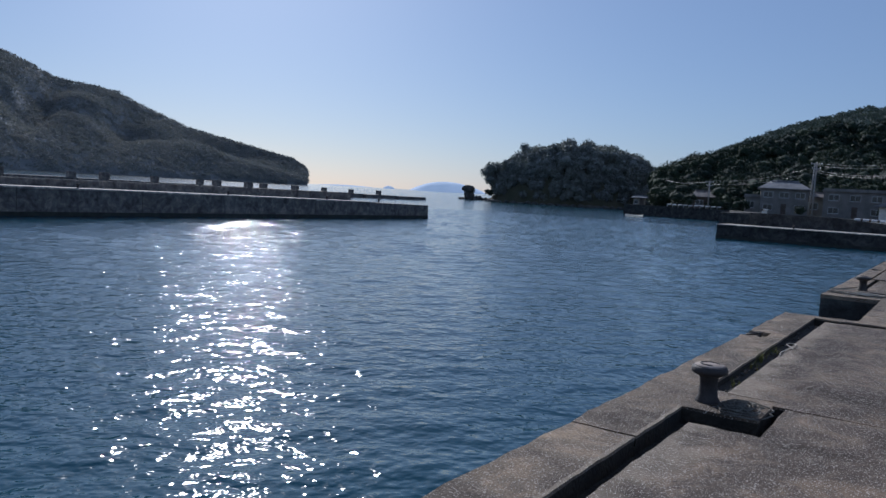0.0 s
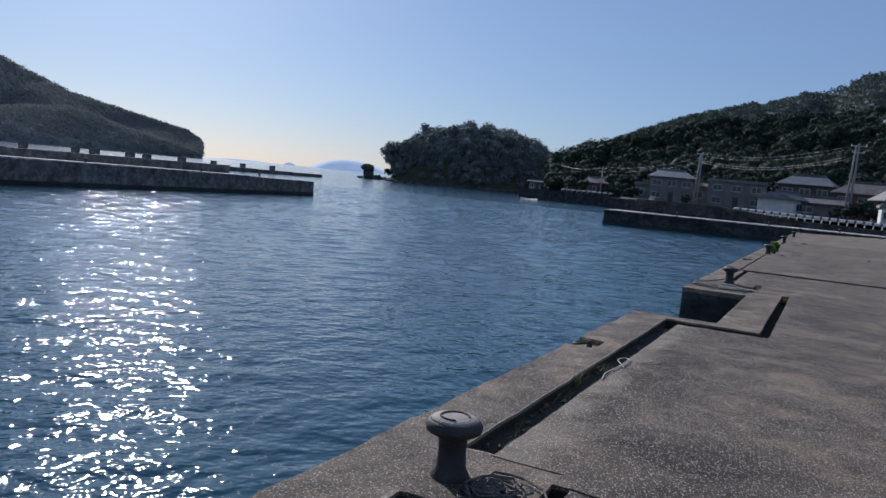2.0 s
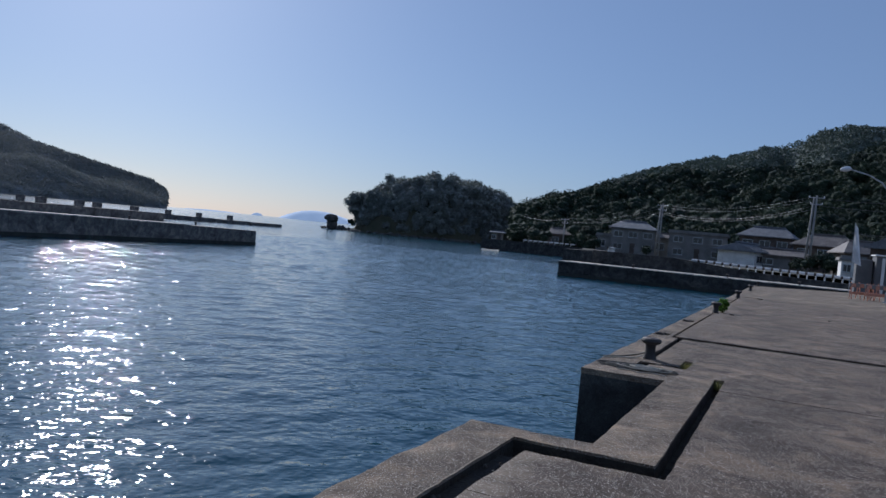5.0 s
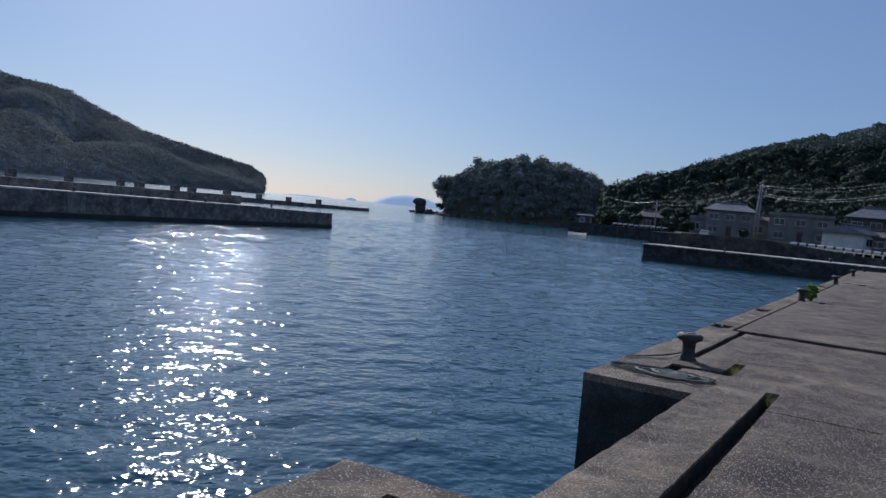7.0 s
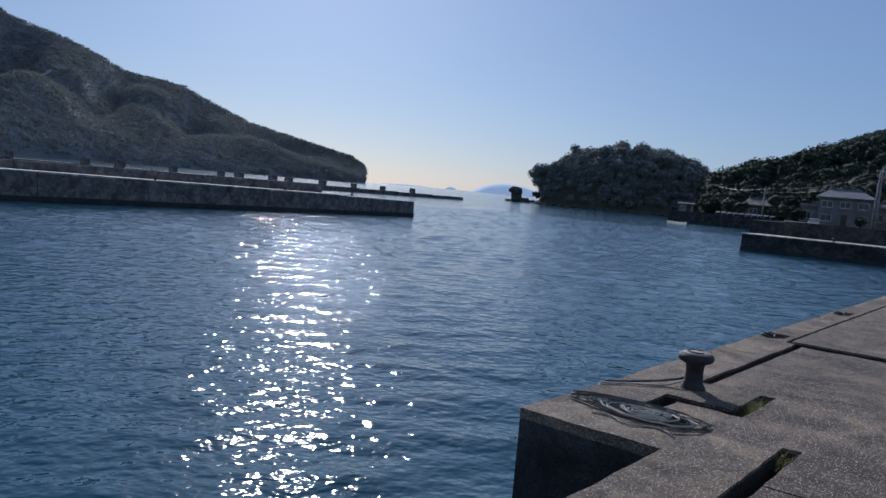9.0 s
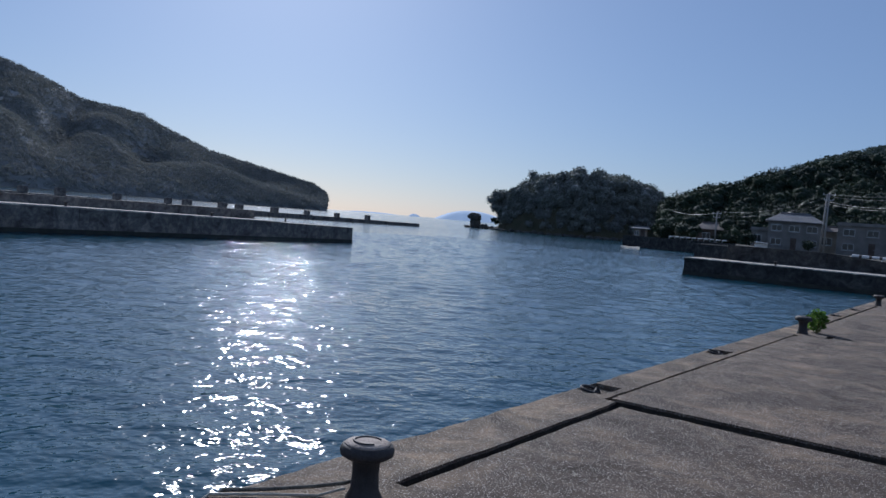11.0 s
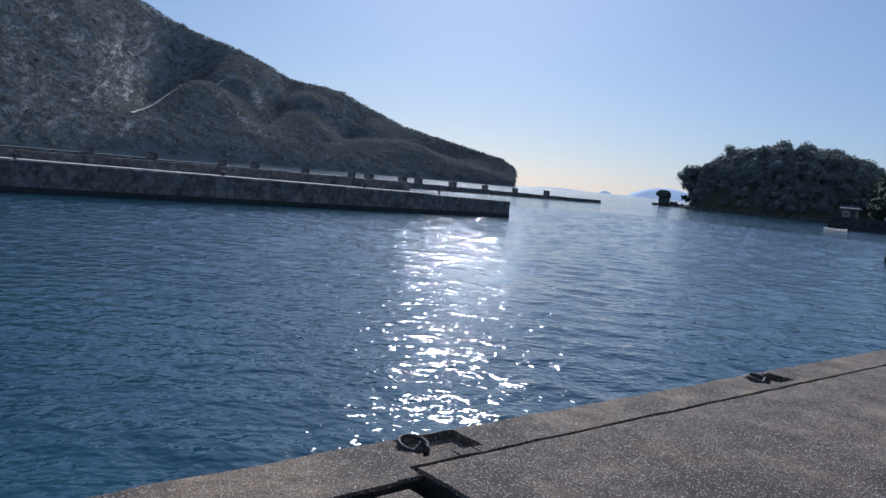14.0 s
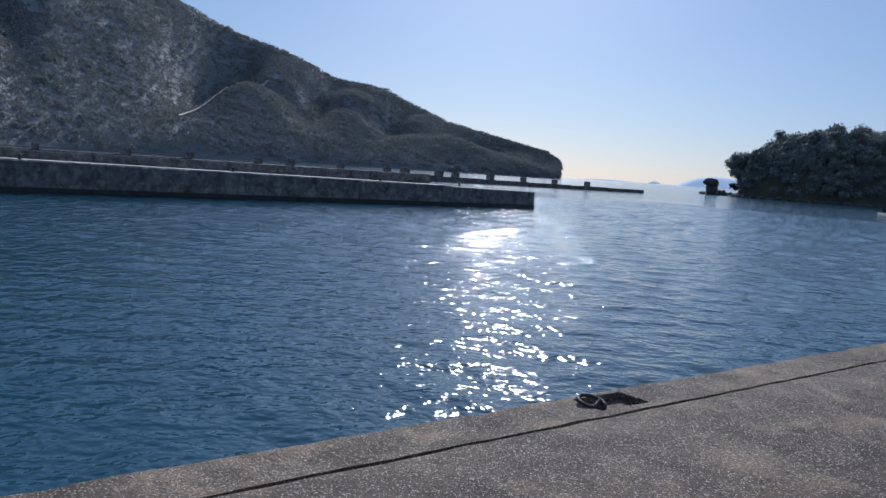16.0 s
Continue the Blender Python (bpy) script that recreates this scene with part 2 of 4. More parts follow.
M = {
    "slab": concrete_mat("quay_slab_concrete", (0.060, 0.046, 0.036), (0.158, 0.124, 0.096), (0.74, 0.67, 0.58), 0.9, True),
    "apron": concrete_mat("pale_apron_concrete", (0.105, 0.086, 0.066), (0.235, 0.195, 0.150), (0.60, 0.55, 0.48), 0.4),
    "coping": concrete_mat("coping_concrete", (0.066, 0.052, 0.042), (0.225, 0.178, 0.130), (0.72, 0.65, 0.56), 0.85),
    # near-black: groove dirt plus the deep shade, painted in one colour
    "dirt_shade": varied("groove_dirt_shade", (0.018, 0.015, 0.012), (0.05, 0.042, 0.03), 6.0, 0.95, bump=0.8, grain=40),
    # walls dark, tops pale: shade and sunlight are put into these colours
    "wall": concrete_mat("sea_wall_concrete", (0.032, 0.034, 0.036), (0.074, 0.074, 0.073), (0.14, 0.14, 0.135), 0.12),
    # breakwater walls paled: the veil of glare is put into the colour
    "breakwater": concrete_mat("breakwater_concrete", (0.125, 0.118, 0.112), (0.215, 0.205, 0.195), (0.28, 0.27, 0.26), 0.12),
    "top": concrete_mat("lit_pale_concrete", (0.36, 0.34, 0.31), (0.52, 0.49, 0.45), (0.6, 0.6, 0.58), 0.2),
    "algae": varied("algae_band", (0.016, 0.018, 0.014), (0.045, 0.046, 0.034), 2.0, 0.7, bump=0.6, grain=30),
    "iron": varied("painted_iron", (0.020, 0.018, 0.018), (0.052, 0.044, 0.042), 9.0, 0.72, 0.0, bump=0.3, grain=90),
    "iron_top": varied("worn_iron_cap", (0.20, 0.155, 0.125), (0.38, 0.31, 0.26), 12.0, 0.8, 0.0, bump=0.4, grain=80),
    "rope": varied("pale_rope", (0.45, 0.40, 0.32), (0.66, 0.60, 0.50), 20.0, 0.9, bump=0.6, grain=150),
    "net": varied("dark_net", (0.075, 0.07, 0.058), (0.19, 0.175, 0.145), 10.0, 0.9, bump=0.8, grain=90),
    "water": water_mat(),
    "rock": varied("shore_rock", (0.05, 0.048, 0.043), (0.13, 0.12, 0.105), 0.5, 0.9, bump=0.9, grain=4),
    "earth": varied("earth", (0.05, 0.055, 0.03), (0.11, 0.095, 0.06), 0.2, 0.95, bump=0.6, grain=3),
    "road": varied("asphalt", (0.045, 0.045, 0.046), (0.075, 0.074, 0.072), 0.6, 0.9, bump=0.5, grain=60),
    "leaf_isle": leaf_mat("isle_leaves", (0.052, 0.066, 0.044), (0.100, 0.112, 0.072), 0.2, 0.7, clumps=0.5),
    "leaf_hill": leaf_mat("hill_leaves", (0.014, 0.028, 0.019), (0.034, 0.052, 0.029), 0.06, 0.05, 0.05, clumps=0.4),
    # far ridge and hill across: haze painted as paler, greyer leaves with sheen
    "leaf_far_haze": leaf_mat("far_leaves_hazed", (0.050, 0.078, 0.060), (0.080, 0.104, 0.074), 0.1, 0.3, 0.0, 0.2),
    "leaf_across_haze": leaf_mat("leaves_across_hazed", (0.110, 0.122, 0.112), (0.166, 0.168, 0.158), 0.3, 0.78, 0.0, 0.12),
    "leaf_bush": leaf_mat("bush_leaves", (0.08, 0.15, 0.03), (0.15, 0.26, 0.05), 0.45, clumps=0.002),
    "grass": leaf_mat("dry_grass", (0.09, 0.11, 0.03), (0.24, 0.22, 0.08), 0.4, clumps=0.002),
    "bark": varied("bark", (0.03, 0.026, 0.02), (0.08, 0.065, 0.05), 2.0, 0.9, bump=0.8, grain=10),
    "pole": varied("pole_concrete", (0.24, 0.23, 0.22), (0.36, 0.35, 0.33), 1.0, 0.85),
    "zinc": varied("galvanised_steel", (0.35, 0.36, 0.37), (0.52, 0.53, 0.54), 3.0, 0.4, 0.7),
    "wire": varied("cable", (0.05, 0.05, 0.055), (0.12, 0.12, 0.13), 1.0, 0.45, 0.2),
    "white": varied("white_paint", (0.62, 0.61, 0.58), (0.80, 0.79, 0.76), 1.5, 0.6),
    "plaster": varied("pale_plaster", (0.15, 0.145, 0.138), (0.25, 0.24, 0.225), 0.8, 0.85),
    "beige": varied("beige_plaster", (0.22, 0.19, 0.15), (0.34, 0.30, 0.24), 0.8, 0.85),
    "board": varied("dark_boards", (0.07, 0.055, 0.045), (0.14, 0.11, 0.09), 1.5, 0.85),
    "tile": varied("grey_roof_tile", (0.10, 0.105, 0.115), (0.19, 0.195, 0.21), 1.0, 0.7, bump=0.6, grain=6),
    "tile_brown": varied("brown_roof_tile", (0.10, 0.085, 0.075), (0.18, 0.155, 0.14), 1.0, 0.7, bump=0.6, grain=6),
    "glass": varied("window_glass", (0.02, 0.025, 0.03), (0.05, 0.055, 0.06), 0.7, 0.08, bump=0.0),
    "orange": varied("orange_plastic", (0.48, 0.20, 0.12), (0.64, 0.31, 0.20), 2.0, 0.55),
    "shed": varied("grey_sheet_metal", (0.09, 0.09, 0.094), (0.16, 0.16, 0.165), 1.0, 0.55, 0.1),
    "cloth": varied("banner_cloth", (0.60, 0.60, 0.60), (0.80, 0.80, 0.80), 3.0, 0.9),
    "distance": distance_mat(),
    "lamp": varied("lamp_glass", (0.55, 0.56, 0.58), (0.75, 0.76, 0.78), 3.0, 0.2, bump=0.0),
}


# ---- builders ----
def part(name, bm, material, parent=None, label="", smooth=False):
    me = bpy.data.meshes.new(name)
    if smooth:
        for f in bm.faces:
            f.smooth = True
    bm.to_mesh(me)
    bm.free()
    me.materials.append(M[material])
    ob = new(name, me)
    if parent:
        ob.parent = parent
    return tagged(ob, label)


def empty(name, x, y, z=0.0, turn=0.0, **tags):
    ob = new(name)
    ob.matrix_basis = pose(x, y, z, 0, 0, turn)
    return tagged(ob, **tags)


def box(x0, x1, y0, y1, z0, z1, bevel=0.0, bm=None):
    bm = bm or bmesh.new()
    made = bmesh.ops.create_cube(bm, size=1, matrix=Matrix.LocRotScale(((x0 + x1) / 2, (y0 + y1) / 2, (z0 + z1) / 2), None, (x1 - x0, y1 - y0, z1 - z0)))
    if bevel:
        edges = list({e for v in made["verts"] for e in v.link_edges})
        bmesh.ops.bevel(bm, geom=edges, offset=bevel, segments=2, affect="EDGES", profile=0.5)
    return bm


def lathe(profile, steps=20, bm=None, wobble=0.0):
    """A turned body from (radius, height) pairs."""
    bm = bm or bmesh.new()
    rings = []
    for r, z in profile:
        rings.append([bm.verts.new((r * math.cos(a) * (1 + wobble * math.sin(3 * a)), r * math.sin(a), z)) for a in (2 * math.pi * i / steps for i in range(steps))])
    for a, b in zip(rings, rings[1:]):
        for i in range(steps):
            bm.faces.new((a[i], a[(i + 1) % steps], b[(i + 1) % steps], b[i]))
    bm.faces.new(rings[-1])
    bm.faces.new(rings[0][::-1])
    return bm


def tube(points, radius, steps=6, bm=None, end_radius=None):
    """A round bar along points."""
    bm = bm or bmesh.new()
    pts = [Vector(p) for p in points]
    rings = []
    for i, p in enumerate(pts):
        d = (pts[min(i + 1, len(pts) - 1)] - pts[max(i - 1, 0)]).normalized()
        s = d.cross(Vector((0, 0, 1)) if abs(d.z) < 0.95 else Vector((1, 0, 0))).normalized()
        u = s.cross(d)
        r = radius if end_radius is None else radius + (end_radius - radius) * i / (len(pts) - 1)
        rings.append([bm.verts.new(p + (s * math.cos(a) + u * math.sin(a)) * r) for a in (2 * math.pi * k / steps for k in range(steps))])
    for a, b in zip(rings, rings[1:]):
        for k in range(steps):
            bm.faces.new((a[k], a[(k + 1) % steps], b[(k + 1) % steps], b[k]))
    bm.faces.new(rings[0][::-1])
    bm.faces.new(rings[-1])
    return bm


def sheet(name, verts, faces, material):
    me = bpy.data.meshes.new(name)
    me.from_pydata([tuple(v) for v in verts], [], [tuple(f) for f in faces])
    me.materials.append(M[material])
    return new(name, me)


def tri_mesh(name, verts, tris, material, smooth=False):
    me = bpy.data.meshes.new(name)
    me.vertices.add(len(verts))
    me.vertices.foreach_set("co", np.asarray(verts, dtype=np.float32).ravel())
    n = len(tris)
    me.loops.add(n * 3)
    me.polygons.add(n)
    me.loops.foreach_set("vertex_index", np.asarray(tris, dtype=np.int32).ravel())
    me.polygons.foreach_set("loop_start", np.arange(0, n * 3, 3, dtype=np.int32))
    me.polygons.foreach_set("use_smooth", np.full(n, smooth))
    me.update(calc_edges=True)
    me.materials.append(M[material])
    return new(name, me)


def ico(level):
    bm = bmesh.new()
    bmesh.ops.create_icosphere(bm, subdivisions=level, radius=1)
    v = np.array([x.co[:] for x in bm.verts])
    bm.verts.index_update()
    f = np.array([[x.index for x in y.verts] for y in bm.faces])
    bm.free()
    return v, f


ICO1 = ico(1)


def foliage(rng, spots, lumps, leaves, leaf, shape=ICO1, rough=0.28, squat=1.0):
    """Verts and tris of crowns. spots: rows of x, y, z, radius. Each crown is a cluster of uneven lumps with loose leaves over it."""
    vs, ts, base = [], [], 0
    sv, sf = shape
    for x, y, z, r in spots:
        for k in range(lumps):
            if lumps > 1:
                d = rng.normal(size=3)
                d /= np.linalg.norm(d)
                d[2] = abs(d[2]) * 0.9 - 0.15
                c = np.array((x, y, z)) + d * r * rng.uniform(0.35, 0.75)
                q = r * rng.uniform(0.38, 0.62)
            else:
                c, q = np.array((x, y, z)), r
            jit = 1 + rng.uniform(-rough, rough, size=(len(sv), 1))
            v = sv * jit * q * 0.86 * np.array((1, 1, rng.uniform(0.65, 0.95) * squat)) + c
            vs.append(v)
            ts.append(sf + base)
            base += len(v)
            if leaves:
                d = rng.normal(size=(leaves, 3))
                d /= np.linalg.norm(d, axis=1)[:, None]
                p = c + d * q * rng.uniform(0.8, 1.22, size=(leaves, 1))
                a = rng.normal(size=(leaves, 3)) * leaf
                b = rng.normal(size=(leaves, 3)) * leaf
                vs.append(np.stack((p - a * 0.5, p + a * 0.5, p + b * 0.8), axis=1).reshape(-1, 3))
                ts.append(np.arange(leaves * 3).reshape(-1, 3) + base)
                base += leaves * 3
    return np.concatenate(vs), np.concatenate(ts)


def canopy(rng, spots, leaves, leaf):
    """Far woods: every crown a low dome of loose leaf clumps."""
    s = np.repeat(np.asarray(spots), leaves, axis=0)
    d = rng.normal(size=(len(s), 3))
    d /= np.linalg.norm(d, axis=1)[:, None]
    d[:, 2] = np.abs(d[:, 2]) * 0.62
    p = s[:, :3] + d * s[:, 3:] * rng.uniform(0.7, 1.1, size=(len(s), 1))
    a, b = rng.normal(size=(2, len(s), 3)) * leaf
    v = np.stack((p - a * 0.5, p + a * 0.5, p + b * 0.8), axis=1).reshape(-1, 3)
    return v, np.arange(len(v)).reshape(-1, 3)


def interp(x, table):
    return float(np.interp(x, [a for a, _ in table], [b for _, b in table]))


# ---- sea ----
def sea_mesh():
    """Real wind waves over the harbour basin, flat water beyond it."""
    x0, x1, y0, y1, cell = -66.0, 1.0, -24.0, 104.0, 0.18
    xs, ys = np.arange(x0, x1 + cell / 2, cell), np.arange(y0, y1 + cell / 2, cell)
    gx, gy = np.meshgrid(xs, ys, indexing="ij")
    rng = np.random.default_rng(77)
    gz = np.zeros_like(gx)
    for _ in range(44):
        length = 0.7 * 2.6 ** rng.uniform(0, 1)
        way = radians(-46 + rng.normal() * 42)
        k = 2 * math.pi / length
        gz += 0.0080 / k * math.sqrt(2) * np.sin(k * (gx * math.sin(way) + gy * math.cos(way)) + rng.uniform(0, 6.28))
    rim = np.minimum.reduce([gx - x0, x1 - gx, gy - y0, y1 - gy])
    gz *= np.clip(rim / 2.0, 0, 1)
    nx, ny = gx.shape
    n = np.arange(nx * ny).reshape(nx, ny)
    a, b, c, d = n[:-1, :-1].ravel(), n[1:, :-1].ravel(), n[1:, 1:].ravel(), n[:-1, 1:].ravel()
    verts = np.stack((gx.ravel(), gy.ravel(), gz.ravel() + WATER), axis=1)
    tris = np.concatenate((np.stack((a, b, c), 1), np.stack((a, c, d), 1)))
    xe, ye = xs[-1], ys[-1]
    around = [(-4000, -1500), (4000, -1500), (4000, 4500), (-4000, 4500), (x0, y0), (xe, y0), (xe, ye), (x0, ye)]
    m = len(verts)
    verts = np.concatenate((verts, [(x, y, WATER) for x, y in around]))
    ring = [(m + p, m + (p + 1) % 4, m + 4 + (p + 1) % 4) for p in range(4)] + [(m + p, m + 4 + (p + 1) % 4, m + 4 + p) for p in range(4)]
    return tri_mesh("water", verts, np.concatenate((tris, ring)), "water", True)


water = sea_mesh()
tagged(water, "rippled dark blue harbour sea water", "water", kind="structure")
bed = sheet("ground", [(-4000, -1500, -4), (4000, -1500, -4), (4000, 4500, -4), (-4000, 4500, -4)], [(0, 1, 2, 3)], "rock")
tagged(bed, "dark sea bed under the harbour water", "ground", kind="structure")

# ---- the quay ----
Q_SOUTH, Q_NORTH, Q_EAST = -30.0, 51.0, 26.0
# sunken places: x0, x1, y0, y1, depth
SUNK = [
    (0.45, 0.61, -30.0, 0.82, 0.13), (0.61, 1.06, 0.44, 0.82, 0.13), (0.97, 1.06, 0.82, 1.32, 0.15),
    (0.43, 0.60, 1.50, 6.60, 0.07), (0.43, 1.52, 6.60, 6.88, 0.14), (1.41, 1.52, 6.88, 11.08, 0.14),
    (0.45, 0.59, 10.95, 11.67, 0.09), (0.59, 1.03, 11.53, 11.67, 0.09), (0.92, 1.03, 11.67, 12.33, 0.13),
    (0.46, 0.55, 12.31, 15.02, 0.09), (0.34, 0.41, 15.14, 22.20, 0.07), (0.45, 26.0, 14.99, 15.14, 0.16),
    (0.52, 0.86, 22.12, 22.30, 0.08), (0.76, 0.86, 22.30, 22.74, 0.08), (0.31, 0.37, 23.0, 31.9, 0.06),
    (0.42, 1.15, 33.55, 33.85, 0.10), (0.95, 1.15, 32.9, 33.55, 0.10),
    (0.0, 0.26, 4.52, 4.90, 0.045), (0.02, 0.27, 15.28, 15.68, 0.045), (0.05, 0.27, 18.72, 19.12, 0.045),
    (0.05, 0.27, 26.9, 27.3, 0.045), (0.05, 0.27, 29.4, 29.8, 0.045),
    (0.0, 0.45, -0.15, -0.12, 0.07), (1.06, 26.0, 1.30, 1.322, 0.04), (1.52, 26.0, 10.30, 10.322, 0.04),
    (0.60, 0.97, 1.46, 1.48, 0.03), (0.60, 26.0, 5.6, 5.612, 0.012), (0.41, 26.0, 33.85, 33.875, 0.03), (0.37, 26.0, 44.0, 44.03, 0.03),
    (0.27, 0.37, 15.46, 15.475, 0.02), (0.27, 0.37, 15.60, 15.615, 0.02), (0.60, 26.0, -7.0, -6.98, 0.04),
]
STEP = 0.018  # one row of slabs stands a little proud
NOTCH = (0.0, 0.94, 7.12, 10.43)
SPLITS = [-30.0, -18.0, -7.0, -0.12, 1.32, 10.322, 15.12, 22.2, 33.875, 44.03, 51.0]


def depth_at(x, y):
    if NOTCH[0] <= x < NOTCH[1] and NOTCH[2] <= y < NOTCH[3]:
        return None
    d = -STEP if x >= 0.41 and 15.14 <= y < 22.2 and not (x < 0.5 and y > 21.8) else 0.0
    for x0, x1, y0, y1, k in SUNK:
        if x0 <= x < x1 and y0 <= y < y1:
            d = max(d, k)
    return -d


def quay_breaks(values, low, high, steps):
    out = sorted({round(v, 4) for v in [low, high, *values, *steps] if low <= v <= high})
    return out


def build_quay():
    xs = quay_breaks([v for s in SUNK for v in s[:2]] + [NOTCH[1], 0.40], 0.0, Q_EAST, [0.13, 0.25, 0.75, 1.2, 2.0, 3.0, 5.0, 8.0, 12.0, 18.0])
    ys = quay_breaks([v for s in SUNK for v in s[2:4]] + list(NOTCH[2:]) + SPLITS, Q_SOUTH, Q_NORTH, [round(-6 + 0.11 * i, 3) for i in range(270)] + [round(24 + 0.25 * i, 3) for i in range(40)])
    pieces = {}

    def worn(x, y, z):
        """Chipped, slightly wandering arrises."""
        n = noise.noise_vector((x * 5.1, y * 5.1, z * 3))
        fine = noise.noise_vector((x * 19.0, y * 19.0, z * 9 + 4))
        k = 0.009 if x < 3 else 0.003
        n = n + fine * 0.8
        drop = 0.010 * max(0, noise.noise((x * 7, y * 7, 3.3))) if x < 1.7 else 0
        edge = 0.014 * max(0, 0.3 + noise.noise((y * 2.3, 8.1, 0))) if x == 0 else 0
        return (x + n[0] * k + (edge if x == 0 else 0), y + n[1] * k, z + n[2] * 0.003 - (drop if z == 0 else 0) - edge)

    for i in range(len(xs) - 1):
        for j in range(len(ys) - 1):
            x0, x1, y0, y1 = xs[i], xs[i + 1], ys[j], ys[j + 1]
            cx, cy = (x0 + x1) / 2, (y0 + y1) / 2
            z = depth_at(cx, cy)
            if z is None:
                continue
            row = sum(cy > s for s in SPLITS)
            kind = "coping" if cx < 0.42 or (6.6 < cy < 10.95 and cx < 1.45) or (0.82 < cy < 1.48 and cx < 0.97) or (10.95 < cy < 12.31 and cx < 0.95) else "slab"
            vs, fs = pieces.setdefault((kind, row, z < -0.05), ([], []))

            def quad(a, b, c, d, vs=vs, fs=fs):
                n = len(vs)
                vs.extend((worn(*a), worn(*b), worn(*c), worn(*d)))
                fs.append((n, n + 1, n + 2, n + 3))

            quad((x0, y0, z), (x1, y0, z), (x1, y1, z), (x0, y1, z))
            for dx, dy, a, b in ((-1, 0, (x0, y1), (x0, y0)), (1, 0, (x1, y0), (x1, y1)), (0, -1, (x0, y0), (x1, y0)), (0, 1, (x1, y1), (x0, y1))):
                ox, oy = cx + dx * ((x1 - x0) / 2 + 1e-4), cy + dy * ((y1 - y0) / 2 + 1e-4)
                low = -3.5 if not (0 <= ox < Q_EAST and Q_SOUTH <= oy < Q_NORTH) else depth_at(ox, oy)
                low = -3.5 if low is None else low
                if low < z - 1e-5:
                    if low < -3 and z > -0.05:
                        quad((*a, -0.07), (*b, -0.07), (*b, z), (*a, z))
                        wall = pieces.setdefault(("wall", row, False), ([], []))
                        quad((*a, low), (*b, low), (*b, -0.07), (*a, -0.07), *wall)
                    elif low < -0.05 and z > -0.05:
                        # side walls below the lip take the bed's colour, dirt with painted shade
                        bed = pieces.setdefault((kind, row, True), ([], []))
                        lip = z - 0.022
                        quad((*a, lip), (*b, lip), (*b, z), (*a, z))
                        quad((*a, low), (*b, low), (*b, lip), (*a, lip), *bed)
                    else:
                        quad((*a, low), (*b, low), (*b, z), (*a, z))
    root = empty("pavement", 0, 0, 0, label="weathered concrete quay with stepped coping and open drain grooves", category="quay", kind="structure")
    for (kind, row, low), (vs, fs) in pieces.items():
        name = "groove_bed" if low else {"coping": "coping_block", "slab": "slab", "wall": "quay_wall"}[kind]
        ob = sheet(name, vs, fs, "dirt_shade" if low else "apron" if kind == "slab" and row >= 9 else kind)
        ob.parent = root
    return root


build_quay()
# the quay's end runs off aslant to the root of the jetty
WEDGE = [(1.0, 51.0), (26.0, 51.0), (26.0, 65.7), (11.0, 65.7)]
tagged(sheet("pavement", [(x, y, z) for z in (-3.5, -0.004) for x, y in WEDGE], [(4, 5, 6, 7), (0, 1, 5, 4), (1, 2, 6, 5), (2, 3, 7, 6), (3, 0, 4, 7)], "apron"), "worn pale concrete apron at the end of the quay", "quay", kind="structure")
# algae band at the foot of the quay wall
for name, x0, x1, y0, y1 in (("tide_band", -0.004, 0.02, -30, 7.116), ("tide_band", -0.004, 0.02, 10.43, 51.0), ("tide_band", 0.0, 0.944, 10.426, 10.44), ("tide_band", 0.92, 0.936, 7.12, 10.43)):
    tagged(part(name, box(x0, x1, y0, y1, -1.6, WATER + 0.22), "algae"), "dark algae band on the quay wall at the water line", "trim", kind="structure")


# ---- bollards ----
def bollard(x, y, turn=0.0, top=0.0):
    root = empty("mooring_bollard", x, y, 0, turn, label="squat black iron mooring bollard with a worn pale cap", category="bollard", group="bollards along the quay edge")
    part("post", lathe([(0.094, -0.02), (0.089, 0.01), (0.070, 0.045), (0.064, 0.12), (0.067, 0.18), (0.095, 0.205)], 24), "iron", root, smooth=True)
    part("cap", lathe([(0.07, 0.200), (0.108, 0.205), (0.128, 0.218), (0.132, 0.242), (0.122, 0.262), (0.108, 0.268)], 28), "iron", root, smooth=True)
    part("cap_top", lathe([(0.112, 0.266), (0.106, 0.274), (0.07, 0.280), (0.02, 0.282)], 24), "iron_top", root, "worn pale top of the cap", smooth=True)
    part("cap_rim", tube([(0.066 * math.cos(a), 0.066 * math.sin(a), 0.281) for a in np.linspace(0.4, 5.2, 22)], 0.006), "iron", root)
    return root


bollard(0.55, 1.10)
bollard(0.51, 12.02, 40)
bollard(0.40, 22.5, 80)
bollard(0.33, 32.2, 10)
bollard(0.32, 41.2, 150)
bollard(0.32, 50.0, 60)


# ---- mooring rings in their pits ----
def mooring_ring(x, y, lean):
    root = empty("mooring_ring", x + 0.03, y, -0.1, 0, label="dark worn iron mooring ring lying over its pit in the coping", category="mooring ring", group="mooring rings")
    part("eye_bar", tube([(0.02, -0.13, 0.0), (0.02, -0.13, 0.10), (0.02, -0.09, 0.13), (0.02, -0.05, 0.10), (0.02, -0.05, 0.0)], 0.016, 8), "iron", root, smooth=True)
    ring = [(-0.045 + 0.075 * math.cos(a), -0.09 + 0.075 * math.sin(a), 0.112 + 0.03 * math.cos(a) * lean) for a in np.linspace(0, 2 * math.pi, 26)]
    part("ring", tube(ring, 0.012, 8), "iron", root, smooth=True)
    return root


mooring_ring(0.13, 4.72, 0.6)
mooring_ring(0.14, 15.42, -0.5)
mooring_ring(0.16, 18.86, -0.5)
mooring_ring(0.16, 27.05, -0.5)
